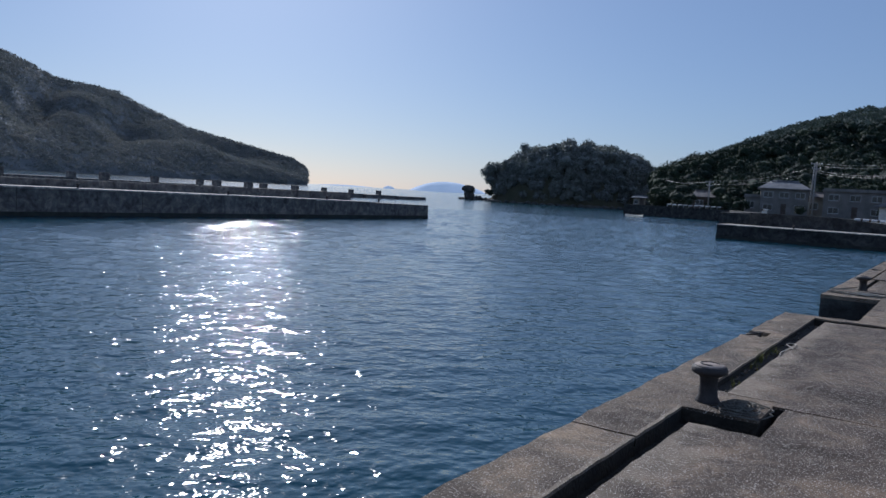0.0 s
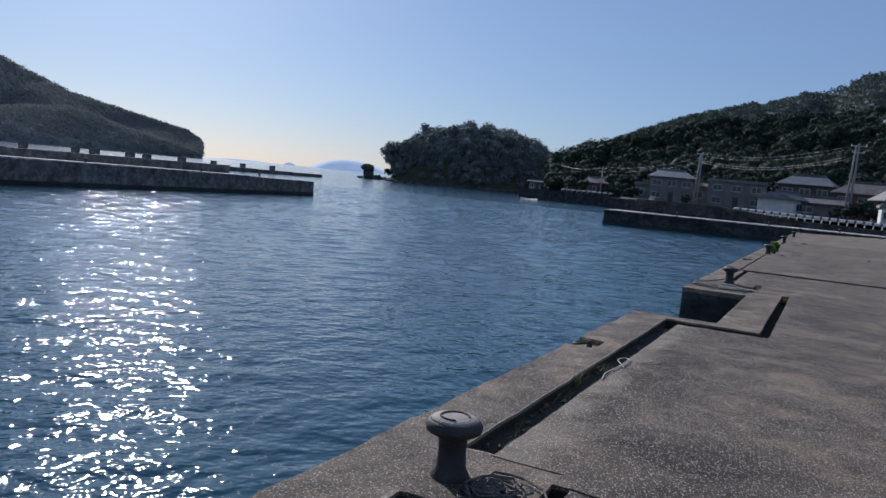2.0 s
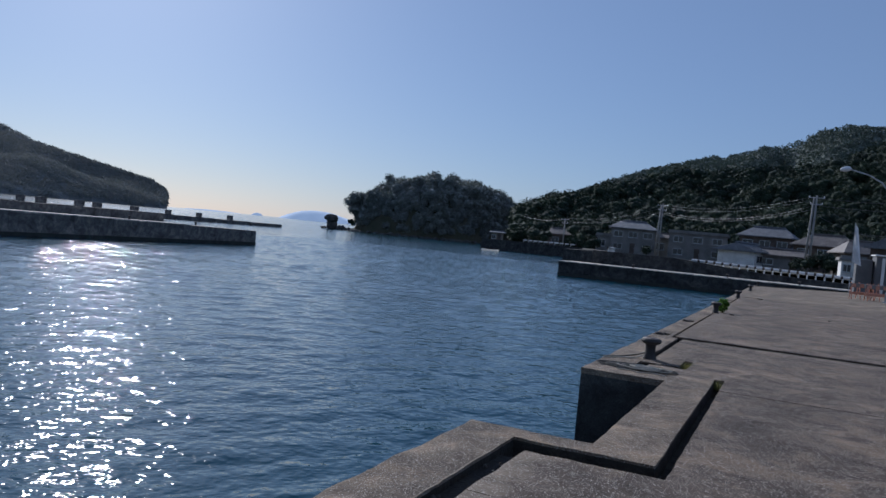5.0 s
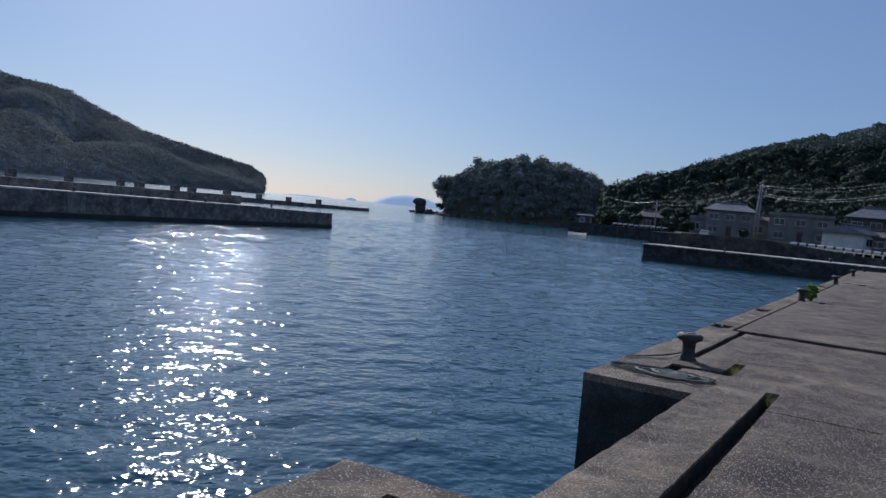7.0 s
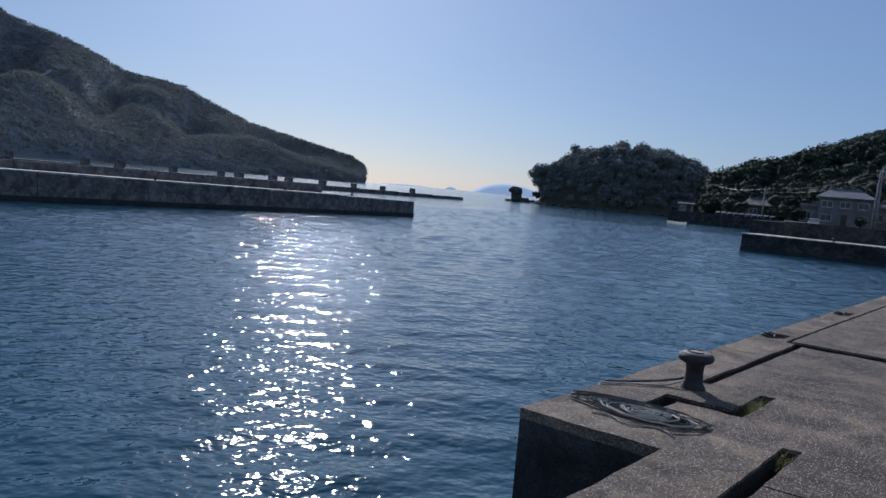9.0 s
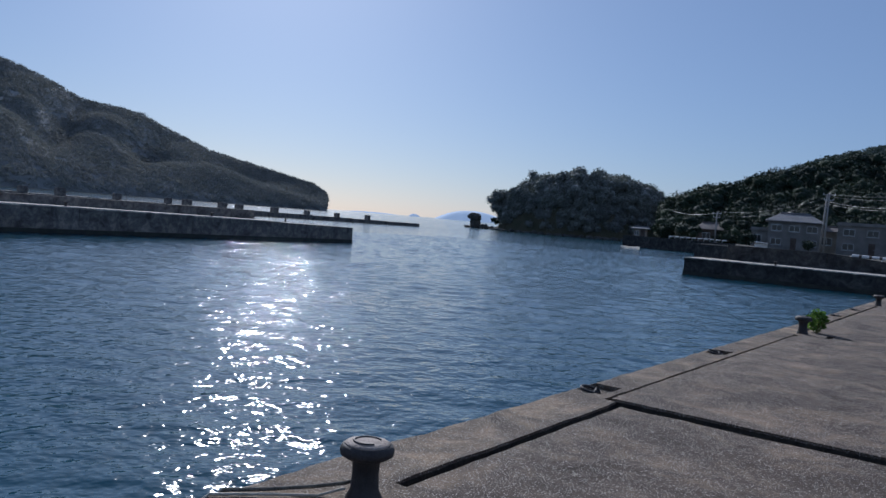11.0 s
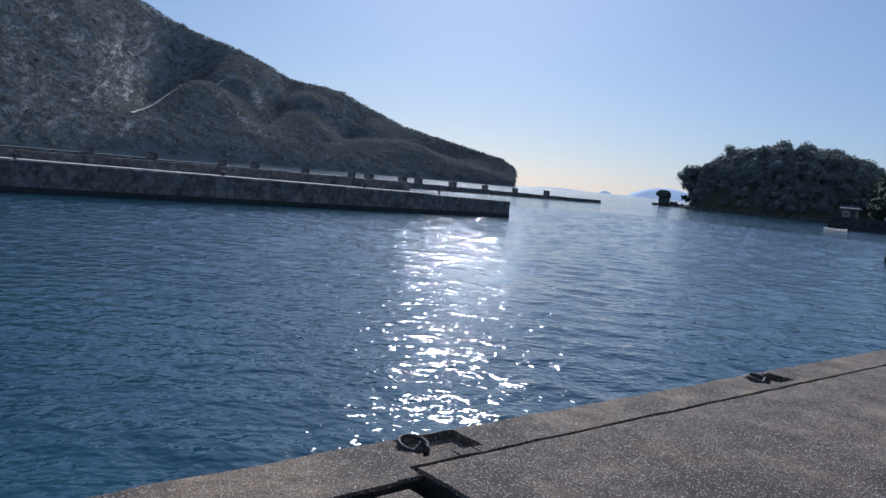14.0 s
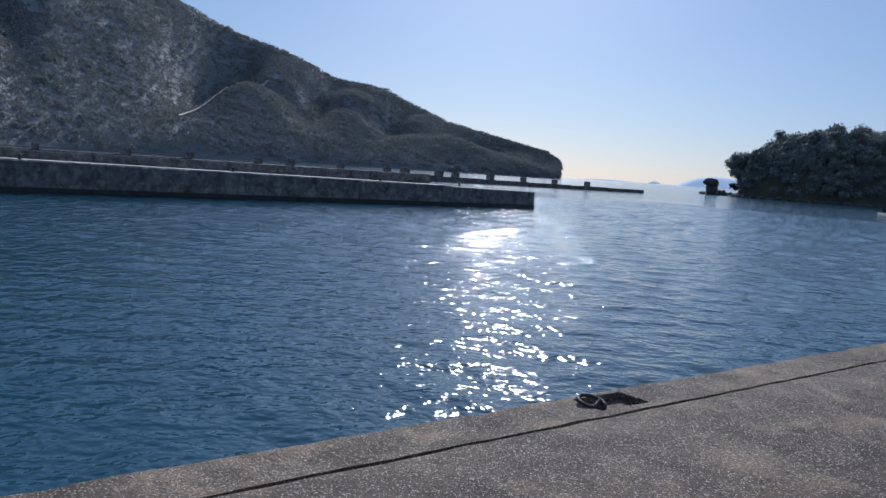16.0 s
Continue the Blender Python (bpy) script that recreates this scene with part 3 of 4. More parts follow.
mooring_ring(0.16, 29.55, -0.5)

# ---- rope, net and debris ----
rope = [(0.62, 3.45, 0.008), (0.59, 3.61, 0.012), (0.60, 3.81, 0.008), (0.63, 4.01, 0.009), (0.64, 4.22, 0.012), (0.60, 4.31, 0.010), (0.54, 4.30, 0.004), (0.55, 4.16, 0.010), (0.61, 4.02, 0.022), (0.66, 3.93, 0.010)]
for _ in range(2):
    rope = [rope[0]] + [tuple(p + (q - p) * k for p, q in zip(a, b)) for a, b in zip(rope, rope[1:]) for k in (0.25, 0.75)] + [rope[-1]]
tagged(part("rope_piece", tube(rope, 0.0048, 6), "rope", smooth=True), "short pale frayed rope lying across the groove", "rope")
tagged(part("mooring_rope", tube([(-0.01, 11.5, -0.04), (0.02, 11.58, 0.012), (0.15, 11.75, 0.012), (0.30, 11.9, 0.03), (0.42, 11.98, 0.06), (0.44, 12.06, 0.07)], 0.010, 6), "net", smooth=True), "thin dark rope tied round the bollard", "rope")
tagged(part("mooring_rope", tube([(-0.02, 11.42, -0.05), (0.02, 11.5, 0.012), (0.2, 11.7, 0.012), (0.36, 11.86, 0.012), (0.45, 11.95, 0.05)], 0.007, 6), "rope", smooth=True), "thin pale line tied round the bollard", "rope")


def heap(name, cx, cy, rx, ry, h, strands, material, seed, label, z=0.0):
    """A loose heap of net and cord: many tangled strands over a low mound."""
    rng = np.random.default_rng(seed)
    root = empty(name, cx, cy, z, label=label, category="rope heap")
    bm = bmesh.new()
    bmesh.ops.create_icosphere(bm, subdivisions=3, radius=1)
    for v in bm.verts:
        k = 0.85 + 0.6 * noise.noise(v.co * 2.6 + Vector((seed, 0, 0)))
        v.co = Vector((v.co.x * rx * k * 0.55, v.co.y * ry * k * 0.55, max(-0.02, v.co.z * h * k * 0.8)))
    part("mound", bm, material, root)
    bm = bmesh.new()
    for _ in range(strands):
        a, r = rng.uniform(0, 6.28), rng.uniform(0.2, 1.0)
        pts, wide = [], rng.uniform(0.45, 1.25)
        for i in range(14):
            a += rng.uniform(0.1, 0.7)
            r = min(1.1, max(0.1, r + rng.uniform(-0.15, 0.17)))
            pts.append((rx * r * wide * math.cos(a) + 0.05 * (wide - 0.8), ry * r * wide * math.sin(a), max(0.006, h * (1 - r * r) * 0.95) + rng.uniform(0, 0.012)))
        tube(pts, 0.006, 4, bm)
    tagged(part("tangle", bm, material, root), kind="stuff")
    return root


heap("net_heap", 0.50, 11.02, 0.40, 0.17, 0.03, 60, "net", 3, "tangled heap of dark wet fishing net and cord")
heap("net_heap", 0.80, 1.02, 0.17, 0.20, 0.05, 16, "net", 5, "small tangled heap of dark net beside the bollard")
heap("cord_heap", 0.62, 10.92, 0.26, 0.12, 0.03, 7, "rope", 9, "few loose pale cords on the net heap", 0.02)
cord = [(0.35 + 0.07 * i, 10.72 + 0.05 * math.sin(i * 1.3), 0.007) for i in range(9)]
tagged(part("cord", tube(cord, 0.006, 5), "rope", smooth=True), "thin pale cord lying beside the net heap", "rope")
for x, y, k in ((1.7, 19.6, 0.03), (2.3, 17.8, 0.02), (3.1, 24.5, 0.035)):
    bm = bmesh.new()
    bmesh.ops.create_icosphere(bm, subdivisions=1, radius=k, matrix=Matrix.Translation((x, y, k * 0.35)) @ Matrix.Diagonal((1.4, 1, 0.5, 1)))
    tagged(part("pebble", bm, "rock"), "small loose pebble lying on the concrete", "stone", group="loose pebbles")


def tuft(x, y, z, spread, height, count, seed, label):
    """Dry grass: bent blades rooted in a groove."""
    rng = np.random.default_rng(seed)
    vs, fs = [], []
    for _ in range(count):
        px, py = x + rng.normal() * spread * 0.35, y + rng.normal() * spread
        a, h, w = rng.uniform(0, 6.28), height * rng.uniform(0.4, 1.0), 0.003
        bend = rng.uniform(0.3, 1.0) * h
        dx, dy = math.cos(a), math.sin(a)
        n = len(vs)
        for k in (0, 0.4, 0.75, 1.0):
            ww = w * (1 - k * 0.9)
            c = (px + dx * bend * k * k, py + dy * bend * k * k, z + h * k * (1 - 0.25 * k))
            vs += [(c[0] - dy * ww, c[1] + dx * ww, c[2]), (c[0] + dy * ww, c[1] - dx * ww, c[2])]
        fs += [(n + 2 * i, n + 2 * i + 1, n + 2 * i + 3, n + 2 * i + 2) for i in range(3)]
    return tagged(sheet("grass_tuft", vs, fs, "grass"), label, "grass", "grass in the grooves", "stuff")


for i, (x, y, s, h, n) in enumerate(((0.46, 2.95, 0.08, 0.05, 18), (0.45, 3.4, 0.07, 0.10, 34), (0.47, 3.95, 0.06, 0.08, 24), (0.97, 11.95, 0.10, 0.09, 130), (1.46, 10.9, 0.08, 0.07, 50), (0.5, 2.1, 0.08, 0.03, 10), (0.36, 25.0, 0.5, 0.08, 100), (0.36, 28.0, 0.6, 0.1, 120))):
    tuft(x, y, -0.08, s, h + 0.08, int(n * 1.4), 20 + i, "dry green and straw grass growing out of the groove")

# the green weed behind the third bollard
rng = np.random.default_rng(8)
weed = empty("weed_bush", 0.52, 22.95, 0, label="bright green leafy weed growing behind a bollard", category="plant")
bm = bmesh.new()
for _ in range(9):
    a, l = rng.uniform(0, 6.28), rng.uniform(0.12, 0.34)
    tube([(0, 0, -0.05), (0.10 * math.cos(a), 0.10 * math.sin(a), l * 0.5), (0.16 * math.cos(a), 0.16 * math.sin(a), l)], 0.008, 5, bm, 0.003)
part("stems", bm, "grass", weed)
vs, fs = [], []
for _ in range(260):
    d = rng.normal(size=3)
    d /= np.linalg.norm(d)
    p = np.array((0, 0, 0.20)) + d * np.array((0.17, 0.17, 0.19)) * rng.uniform(0.5, 1.0)
    p[2] = max(p[2], 0.02)
    a = rng.normal(size=3)
    a /= np.linalg.norm(a)
    b = np.cross(a, rng.normal(size=3))
    b /= np.linalg.norm(b)
    k = rng.uniform(0.03, 0.055)
    n = len(vs)
    vs += [p - a * k, p + b * k * 0.55, p + a * k, p - b * k * 0.55]
    fs.append((n, n + 1, n + 2, n + 3))
sheet("leaves", vs, fs, "leaf_bush").parent = weed


# ---- groove litter ----
rng = np.random.default_rng(44)
for i in range(46):
    x, y, k = rng.uniform(0.45, 0.59), rng.uniform(1.55, 6.5), rng.uniform(0.008, 0.026)
    bm = bmesh.new()
    bmesh.ops.create_icosphere(bm, subdivisions=1, radius=k)
    for v in bm.verts:
        v.co *= rng.uniform(0.6, 1.2)
    ob = part("groove_stone", bm, "rock" if i % 3 else "coping")
    ob.location = (x, y, -0.07 + k * 0.5)
    tagged(ob, "small broken stone lying in the drain groove", "stone", "stones in the groove")

for i in range(9):
    tuft(6.1 + 0.12 * i + rng.uniform(-0.3, 0.5), 27.5 + i * 1.3, 0.0, 0.4, 0.16, 90, 60 + i, "dry straw grass growing along the barricades")

# ---- piers and breakwaters ----
def prism(name, pts, z_low, heights, material, parent=None):
    """A wall block on a footprint; the top follows the given heights."""
    n = len(pts)
    vs = [(x, y, z_low) for x, y in pts] + [(x, y, h) for (x, y), h in zip(pts, heights)]
    fs = [tuple(range(n))[::-1], tuple(range(n, 2 * n))] + [(i, (i + 1) % n, n + (i + 1) % n, n + i) for i in range(n)]
    ob = sheet(name, vs, fs, material)
    ob.parent = parent
    return ob


jetty = empty("jetty", 0, 0, 0, label="concrete jetty with a top coloured pale as sunlit and a raised parapet", category="jetty", kind="structure")
JY = 65.8
for i in range(8):
    x0 = -16.2 + i * 7.0
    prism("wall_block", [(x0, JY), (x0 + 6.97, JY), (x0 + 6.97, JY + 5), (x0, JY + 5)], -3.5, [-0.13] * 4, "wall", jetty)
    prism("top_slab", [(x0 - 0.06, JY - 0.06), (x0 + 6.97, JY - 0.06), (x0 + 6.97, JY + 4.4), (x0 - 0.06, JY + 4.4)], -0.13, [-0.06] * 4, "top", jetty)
for i in range(6):
    x0, x1 = -14.4 + i * 7.0, -7.42 + i * 7.0
    tops = [1.09 if x < -6 else max(0.0, 0.62 - 0.0217 * (x + 6)) for x in (x0, x1, x1, x0)] if i else [1.09] * 4
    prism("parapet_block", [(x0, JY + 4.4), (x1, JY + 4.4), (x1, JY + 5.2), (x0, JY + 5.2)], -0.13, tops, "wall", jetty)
prism("foot", [(-16.25, JY - 0.02), (9.0, JY - 0.02), (9.0, JY + 1), (-16.25, JY + 1)], -1.5, [WATER + 0.25] * 4, "algae", jetty)
for x in (-10.0, -2.6, 2.6):
    ob = bollard(x, JY + 0.7, 20)
    ob.location.z = -0.06

bw = empty("breakwater", 0, 0, 0, label="long dark concrete breakwater with a crest coloured pale as sunlit", category="breakwater", kind="structure")
BX, BY = -42.0, 57.6


def crest(y):
    return interp(y, ((-60, 0.6), (5, 0.42), (19, 0.36), (31, 0.28), (46, 0.16), (57.6, 0.0)))


y = BY
while y > -60:
    y0, y1 = y - 7.97, y
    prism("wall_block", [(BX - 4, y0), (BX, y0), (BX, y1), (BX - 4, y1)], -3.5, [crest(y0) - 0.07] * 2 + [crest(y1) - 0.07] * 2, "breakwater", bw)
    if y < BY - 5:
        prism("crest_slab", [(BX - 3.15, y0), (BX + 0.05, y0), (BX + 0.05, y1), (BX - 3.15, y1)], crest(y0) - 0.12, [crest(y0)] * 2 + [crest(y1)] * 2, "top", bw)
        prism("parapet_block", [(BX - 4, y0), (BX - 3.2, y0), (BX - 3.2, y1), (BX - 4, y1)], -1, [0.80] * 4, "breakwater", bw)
    y -= 8
prism("foot", [(BX - 4.05, -60), (BX + 0.03, -60), (BX + 0.03, BY + 0.03), (BX - 4.05, BY + 0.03)], -1.5, [WATER + 0.25] * 4, "algae", bw)
for y in (50.4, 43.5, 33.0, 21.5, 12.0, 3.0):
    ob = bollard(BX - 0.5, y, 10)
    ob.location.z = crest(y)

outer = empty("outer_breakwater", 0, 0, 0, label="low far breakwater with concrete blocks standing on it", category="breakwater", kind="structure")
rng = np.random.default_rng(11)
OX, OY = -119.5, 166.0
for i in range(14):
    a, b = i * 12, i * 12 + 11.95
    top = -0.55 + 0.09 * min(i, 9)
    prism("wall_block", [(OX - 6 - a * 0.06, OY - b), (OX - a * 0.06, OY - b), (OX - a * 0.06, OY - a), (OX - 6 - a * 0.06, OY - a)], -3.5, [top] * 4, "breakwater", outer)
for s in (17, 27, 36, 45, 54, 58, 66, 70, 80, 90, 96, 108, 118, 131, 144, 158):
    i = int(s // 12)
    z = -0.55 + 0.09 * min(i, 9)
    w, h = rng.uniform(0.5, 0.75), rng.uniform(0.9, 1.3)
    ob = part("concrete_block", box(-w, w, -w, w, 0, h, 0.06), "breakwater")
    ob.matrix_basis = pose(OX - 1.8 - s * 0.06, OY - s, z, 0, 0, rng.uniform(-8, 8))
    tagged(ob, "weathered concrete block standing on the far breakwater", "concrete block", "blocks on the far breakwater")

# ---- land behind the jetty ----
land = sheet("land", [(-18, 74, 0.7), (-14.4, 71.0, 0.7), (500, 71.0, 0.7), (500, 900, 2), (-160, 900, 2), (-70, 215, 0.6), (-60, 158, 0.5), (-36, 152, 0.5), (-22, 110, 0.6)], [tuple(range(9))], "earth")
tagged(land, "low earth shore under the village", "ground", kind="structure")
back_land = sheet("land", [(26, -400, -0.03), (500, -400, -0.03), (500, 71.0, -0.03), (26, 71.0, -0.03)], [(0, 1, 2, 3)], "road")
tagged(back_land, "worn asphalt yard behind the quay", "ground", kind="structure")
quay_end = sheet("land", [(-0.0, -400, -0.05), (26, -400, -0.05), (26, -30, -0.05), (0.0, -30, -0.05)], [(0, 1, 2, 3)], "slab")
tagged(quay_end, "further stretch of concrete quay behind", "ground", kind="structure")
for pts, h in (([(-60.3, 158), (-36.3, 152), (-36, 153), (-60, 159)], 0.95), ([(-36.3, 152), (-22.3, 110), (-21.5, 110), (-35.5, 152)], 0.95), ([(-22.3, 110), (-18.2, 74), (-17.4, 74), (-21.5, 110)], 0.95), ([(-18.2, 74), (-14.5, 71.0), (-14.4, 72.0), (-17.4, 74)], 0.95)):
    tagged(prism("sea_wall", pts, -3, [h] * len(pts), "wall"), "low grey concrete sea wall along the shore", "wall", kind="structure")
tagged(sheet("road", [(-18, 80, 0.72), (60, 72, 0.72), (60, 80, 0.72), (-16, 88, 0.72)], [(0, 1, 2, 3)], "road"), "narrow asphalt shore road", "road", kind="structure")


# ---- guard rails ----
def guard_rail(x0, y0, x1, y1, z, lengths, fall=0.0):
    d = Vector((x1 - x0, y1 - y0, 0))
    n = d.length
    d.normalize()
    root = empty("guard_rail", x0, y0, z, math.degrees(math.atan2(d.y, d.x)), label="white and dark striped pipe guard rail on the sea wall", category="guard rail")
    root.matrix_basis = pose(x0, y0, z, 0, fall, math.degrees(math.atan2(d.y, d.x)))
    count = int(n / lengths)
    for i in range(count):
        a = n * i / count
        part("post", tube([(a, 0, -0.35), (a, 0, 0.3)], 0.06, 8), "white", root)
        part("rail", tube([(a, 0, 0.28), (a + n / count * 0.72, 0, 0.28)], 0.12, 8), "white", root)
        part("stripe", tube([(a + n / count * 0.72, 0, 0.28), (a + n / count, 0, 0.28)], 0.116, 8), "board", root, "dark stripe")
    return root


guard_rail(-5.9, JY + 4.8, 7.0, JY + 4.8, 0.76, 0.62, 1.25)
guard_rail(-21.0, 110.0, -17.5, 90.0, 1.15, 1.2)
guard_rail(-50.0, 156.0, -38.0, 153.5, 1.1, 1.2)


# ---- utility poles and wires ----
def utility_pole(x, y, z, h, lean=0.0, twin=False):
    root = empty("utility_pole", x, y, z, label="grey concrete utility pole with crossarms and insulators", category="utility pole", group="utility poles")
    part("shaft", tube([(0, 0, -0.4), (lean, 0, h)], 0.17, 10, end_radius=0.11), "pole", root, smooth=True)
    if twin:
        part("shaft", tube([(-0.55, 0.2, -0.4), (-0.30 + lean, 0.1, h * 0.98)], 0.15, 10, end_radius=0.11), "pole", root, smooth=True)
    for k, w in ((0.3, 0.9), (1.1, 0.7)):
        part("crossarm", box(lean - w, lean + w, -0.05, 0.05, h - k - 0.05, h - k + 0.05, 0.01), "zinc", root)
        for s in (-0.9, 0, 0.9):
            bm = lathe([(0.05, 0), (0.07, 0.05), (0.04, 0.1), (0.06, 0.14), (0.02, 0.2)], 8)
            bm.transform(Matrix.Translation((lean + s * w, 0, h - k + 0.05)))
            part("insulator", bm, "white", root)
    part("transformer", lathe([(0.05, h * 0.45), (0.13, h * 0.45 + 0.02), (0.13, h * 0.45 + 0.4), (0.05, h * 0.45 + 0.42)], 10), "zinc", root)
    return root


def place(az, dist, z=None, el=None):
    """A place by bearing and distance from the middle of the walk's first half."""
    a = radians(az)
    x, y = 2.0 + dist * math.sin(a), 0.0 + dist * math.cos(a)
    return (x, y) if el is None else (x, y, 1.36 + dist * math.tan(radians(el)))


P1, P2, P3, P0 = place(-8.85, 140), place(0.9, 106), place(14.0, 95), place(-15.6, 175)
utility_pole(*P1, 0.7, 9.2, 0.1, True)
utility_pole(*P2, 0.7, 9.5, 0.15, True)
utility_pole(*P3, 0.7, 9.8)
utility_pole(*P0, 0.6, 6.5)


def wire(a, b, sag, r=0.02):
    pts = []
    for i in range(15):
        k = i / 14
        pts.append((a[0] + (b[0] - a[0]) * k, a[1] + (b[1] - a[1]) * k, a[2] + (b[2] - a[2]) * k - sag * 4 * k * (1 - k)))
    tagged(part("overhead_wire", tube(pts, r, 5), "wire", smooth=True), "sagging overhead wire between utility poles", "wire", "overhead wires")


for k, sag in ((9.75, 1.1), (9.4, 1.2), (8.6, 1.5), (8.2, 1.4)):
    wire((P1[0], P1[1], k), (P2[0], P2[1], k + 0.3), sag, 0.026 if k < 9 else 0.018)
wire((P1[0], P1[1], 7.9), (P1[0] + 14, P1[1] + 20, 6.0), 1.2)
for k in (9.9, 9.0, 6.2):
    wire((P2[0], P2[1], k), (P3[0], P3[1], k + 0.4), 0.8)
wire((P2[0], P2[1], 8.0), (P2[0] + 9, P2[1] - 8, 5.2), 0.8)
for k in (9.2, 8.4):
    wire((P1[0], P1[1], k), (P0[0], P0[1], k - 2.0), 1.0)
wire((P0[0], P0[1], 6.9), (-62, 190, 7.5), 0.6, 0.05)


# ---- houses ----
def window(root, x, z, w, h, y, face=-1):
    frame_bm = bmesh.new()
    t = 0.07
    for a in ((x - w / 2 - t, x + w / 2 + t, z + h / 2, z + h / 2 + t), (x - w / 2 - t, x + w / 2 + t, z - h / 2 - t, z - h / 2), (x - w / 2 - t, x - w / 2, z - h / 2, z + h / 2), (x + w / 2, x + w / 2 + t, z - h / 2, z + h / 2), (x - 0.03, x + 0.03, z - h / 2, z + h / 2)):
        box(a[0], a[1], y - 0.06, y + 0.04, a[2], a[3], bm=frame_bm)
    win = part("window", frame_bm, "zinc", root)
    part("pane", box(x - w / 2, x + w / 2, y - 0.02, y + 0.03, z - h / 2, z + h / 2), "glass", win)
    sill = part("sill", box(x - w / 2 - 0.12, x + w / 2 + 0.12, y - 0.14, y + 0.02, z - h / 2 - t - 0.06, z - h / 2 - t), "zinc", win)


def roof_mesh(w, d, z, rise, over, hip):
    """A pitched roof with thick eaves; hip: how far the ridge is drawn in."""
    bm = bmesh.new()
    W, D = w / 2 + over, d / 2 + over
    low = [bm.verts.new(p) for p in ((-W, -D, z), (W, -D, z), (W, D, z), (-W, D, z))]
    mid = [bm.verts.new((v.co.x, v.co.y, z + 0.14)) for v in low]
    r = [bm.verts.new((-W + hip, 0, z + rise)), bm.verts.new((W - hip, 0, z + rise))]
    bm.faces.new(low[::-1])
    for i in range(4):
        bm.faces.new((low[i], low[(i + 1) % 4], mid[(i + 1) % 4], mid[i]))
    bm.faces.new((mid[0], mid[1], r[1], r[0]))
    bm.faces.new((mid[2], mid[3], r[0], r[1]))
    bm.faces.new((mid[1], mid[2], r[1]))
    bm.faces.new((mid[3], mid[0], r[0]))
    return bm


def tile_rows(w, d, z, rise, over, hip):
    """Raised tile courses on the front and back slopes."""
    bm = bmesh.new()
    W, D = w / 2 + over, d / 2 + over
    count = int(2 * W / 0.5)
    for s in (-1, 1):
        for i in range(count):
            x = -W + (i + 0.5) * 2 * W / count
            k = min(1.0, (W - abs(x)) / hip) if hip > 0.01 else 1.0
            tube([(x, s * D, z + 0.15), (x, s * D * (1 - k), z + 0.15 + (rise - 0.14) * k)], 0.022, 4, bm)
    tube([(-W + hip, 0, z + rise + 0.08), (W - hip, 0, z + rise + 0.08)], 0.16, 6, bm)
    return bm


def house(az, dist, w, d, h, rise, wall="plaster", roof="tile", turn=0.0, hip=0.0, flat=False, floors=2, label="", z=0.7, lower=None):
    x, y = place(az, dist)
    root = empty("house", x, y, z, turn, label=label, category="house", group="village houses")
    part("wall", box(-w / 2, w / 2, -d / 2, d / 2, -0.3, h, 0.02), wall, root)
    if flat:
        part("roof", box(-w / 2 - 0.25, w / 2 + 0.25, -d / 2 - 0.25, d / 2 + 0.25, h, h + 0.3, 0.03), "plaster", root)
        part("parapet", box(-w / 2 - 0.1, w / 2 + 0.1, -d / 2 - 0.1, -d / 2 + 0.1, h + 0.3, h + 0.55), "plaster", root)
    else:
        part("roof", roof_mesh(w, d, h, rise, 0.55, hip), roof, root)
        part("roof_tiles", tile_rows(w, d, h, rise, 0.55, hip), roof, root)
    if lower:
        part("lower_roof", roof_mesh(w * 1.25, d * 1.3, lower, 1.0, 0.5, 2.0), roof, root)
        part("lower_wall", box(-w * 0.62, w * 0.62, -d * 0.64, d * 0.64, -0.3, lower), wall, root)
    fy = -d / 2 if not lower else -d * 0.64
    step = h / floors
    for f in range(floors):
        yy = -d / 2 if (f > 0 or not lower) else fy
        n = max(2, int(w / 2.6))
        for i in range(n):
            wx = -w / 2 + (i + 0.5) * w / n
            if f == 0 and i == n // 2:
                door = part("door", box(wx - 0.45, wx + 0.45, yy - 0.05, yy + 0.05, 0, min(2.0, step - 0.1), 0.01), "board", root)
                part("handle", box(wx + 0.3, wx + 0.34, yy - 0.10, yy - 0.05, 0.9, 1.05), "zinc", door)
            else:
                window(root, wx, f * step + step * 0.55, min(1.5, w / n * 0.6), min(1.1, step * 0.4), yy)
    return root


house(-10.7, 152, 8.0, 7, 4.6, 1.5, "plaster", "tile", 12, 2.2, label="two-storey pale plaster house with a grey hipped tile roof")
house(-12.4, 152, 4.0, 5, 2.9, 0, "plaster", flat=True, turn=10, floors=1, label="low pale plaster annex with a flat roof")
house(-8.3, 152, 5.0, 5, 3.4, 0.9, "beige", "tile_brown", 8, 0.6, floors=1, label="narrow beige house with a brown tile roof")
house(-6.2, 148, 9.8, 7, 4.5, 0, "plaster", flat=True, turn=4, label="two-storey pale house with a flat roof and parapet")
house(-1.7, 142, 8.0, 6.5, 4.9, 1.7, "board", "tile", -8, 2.0, lower=3.0, label="large wooden house with stacked grey tile roofs")
house(-3.0, 112, 6.0, 5, 1.9, 1.1, "white", "tile", 68, 0.3, floors=1, label="low white-gabled shed with a grey tile roof")
house(-0.9, 113, 6.5, 5, 1.7, 0.9, "plaster", "tile_brown", 3, 0.8, floors=1, label="low plaster house with a brown tile roof")
house(1.9, 135, 8.5, 7, 3.9, 1.9, "board", "tile_brown", -10, 2.4, label="dark boarded house with a brown hipped roof")
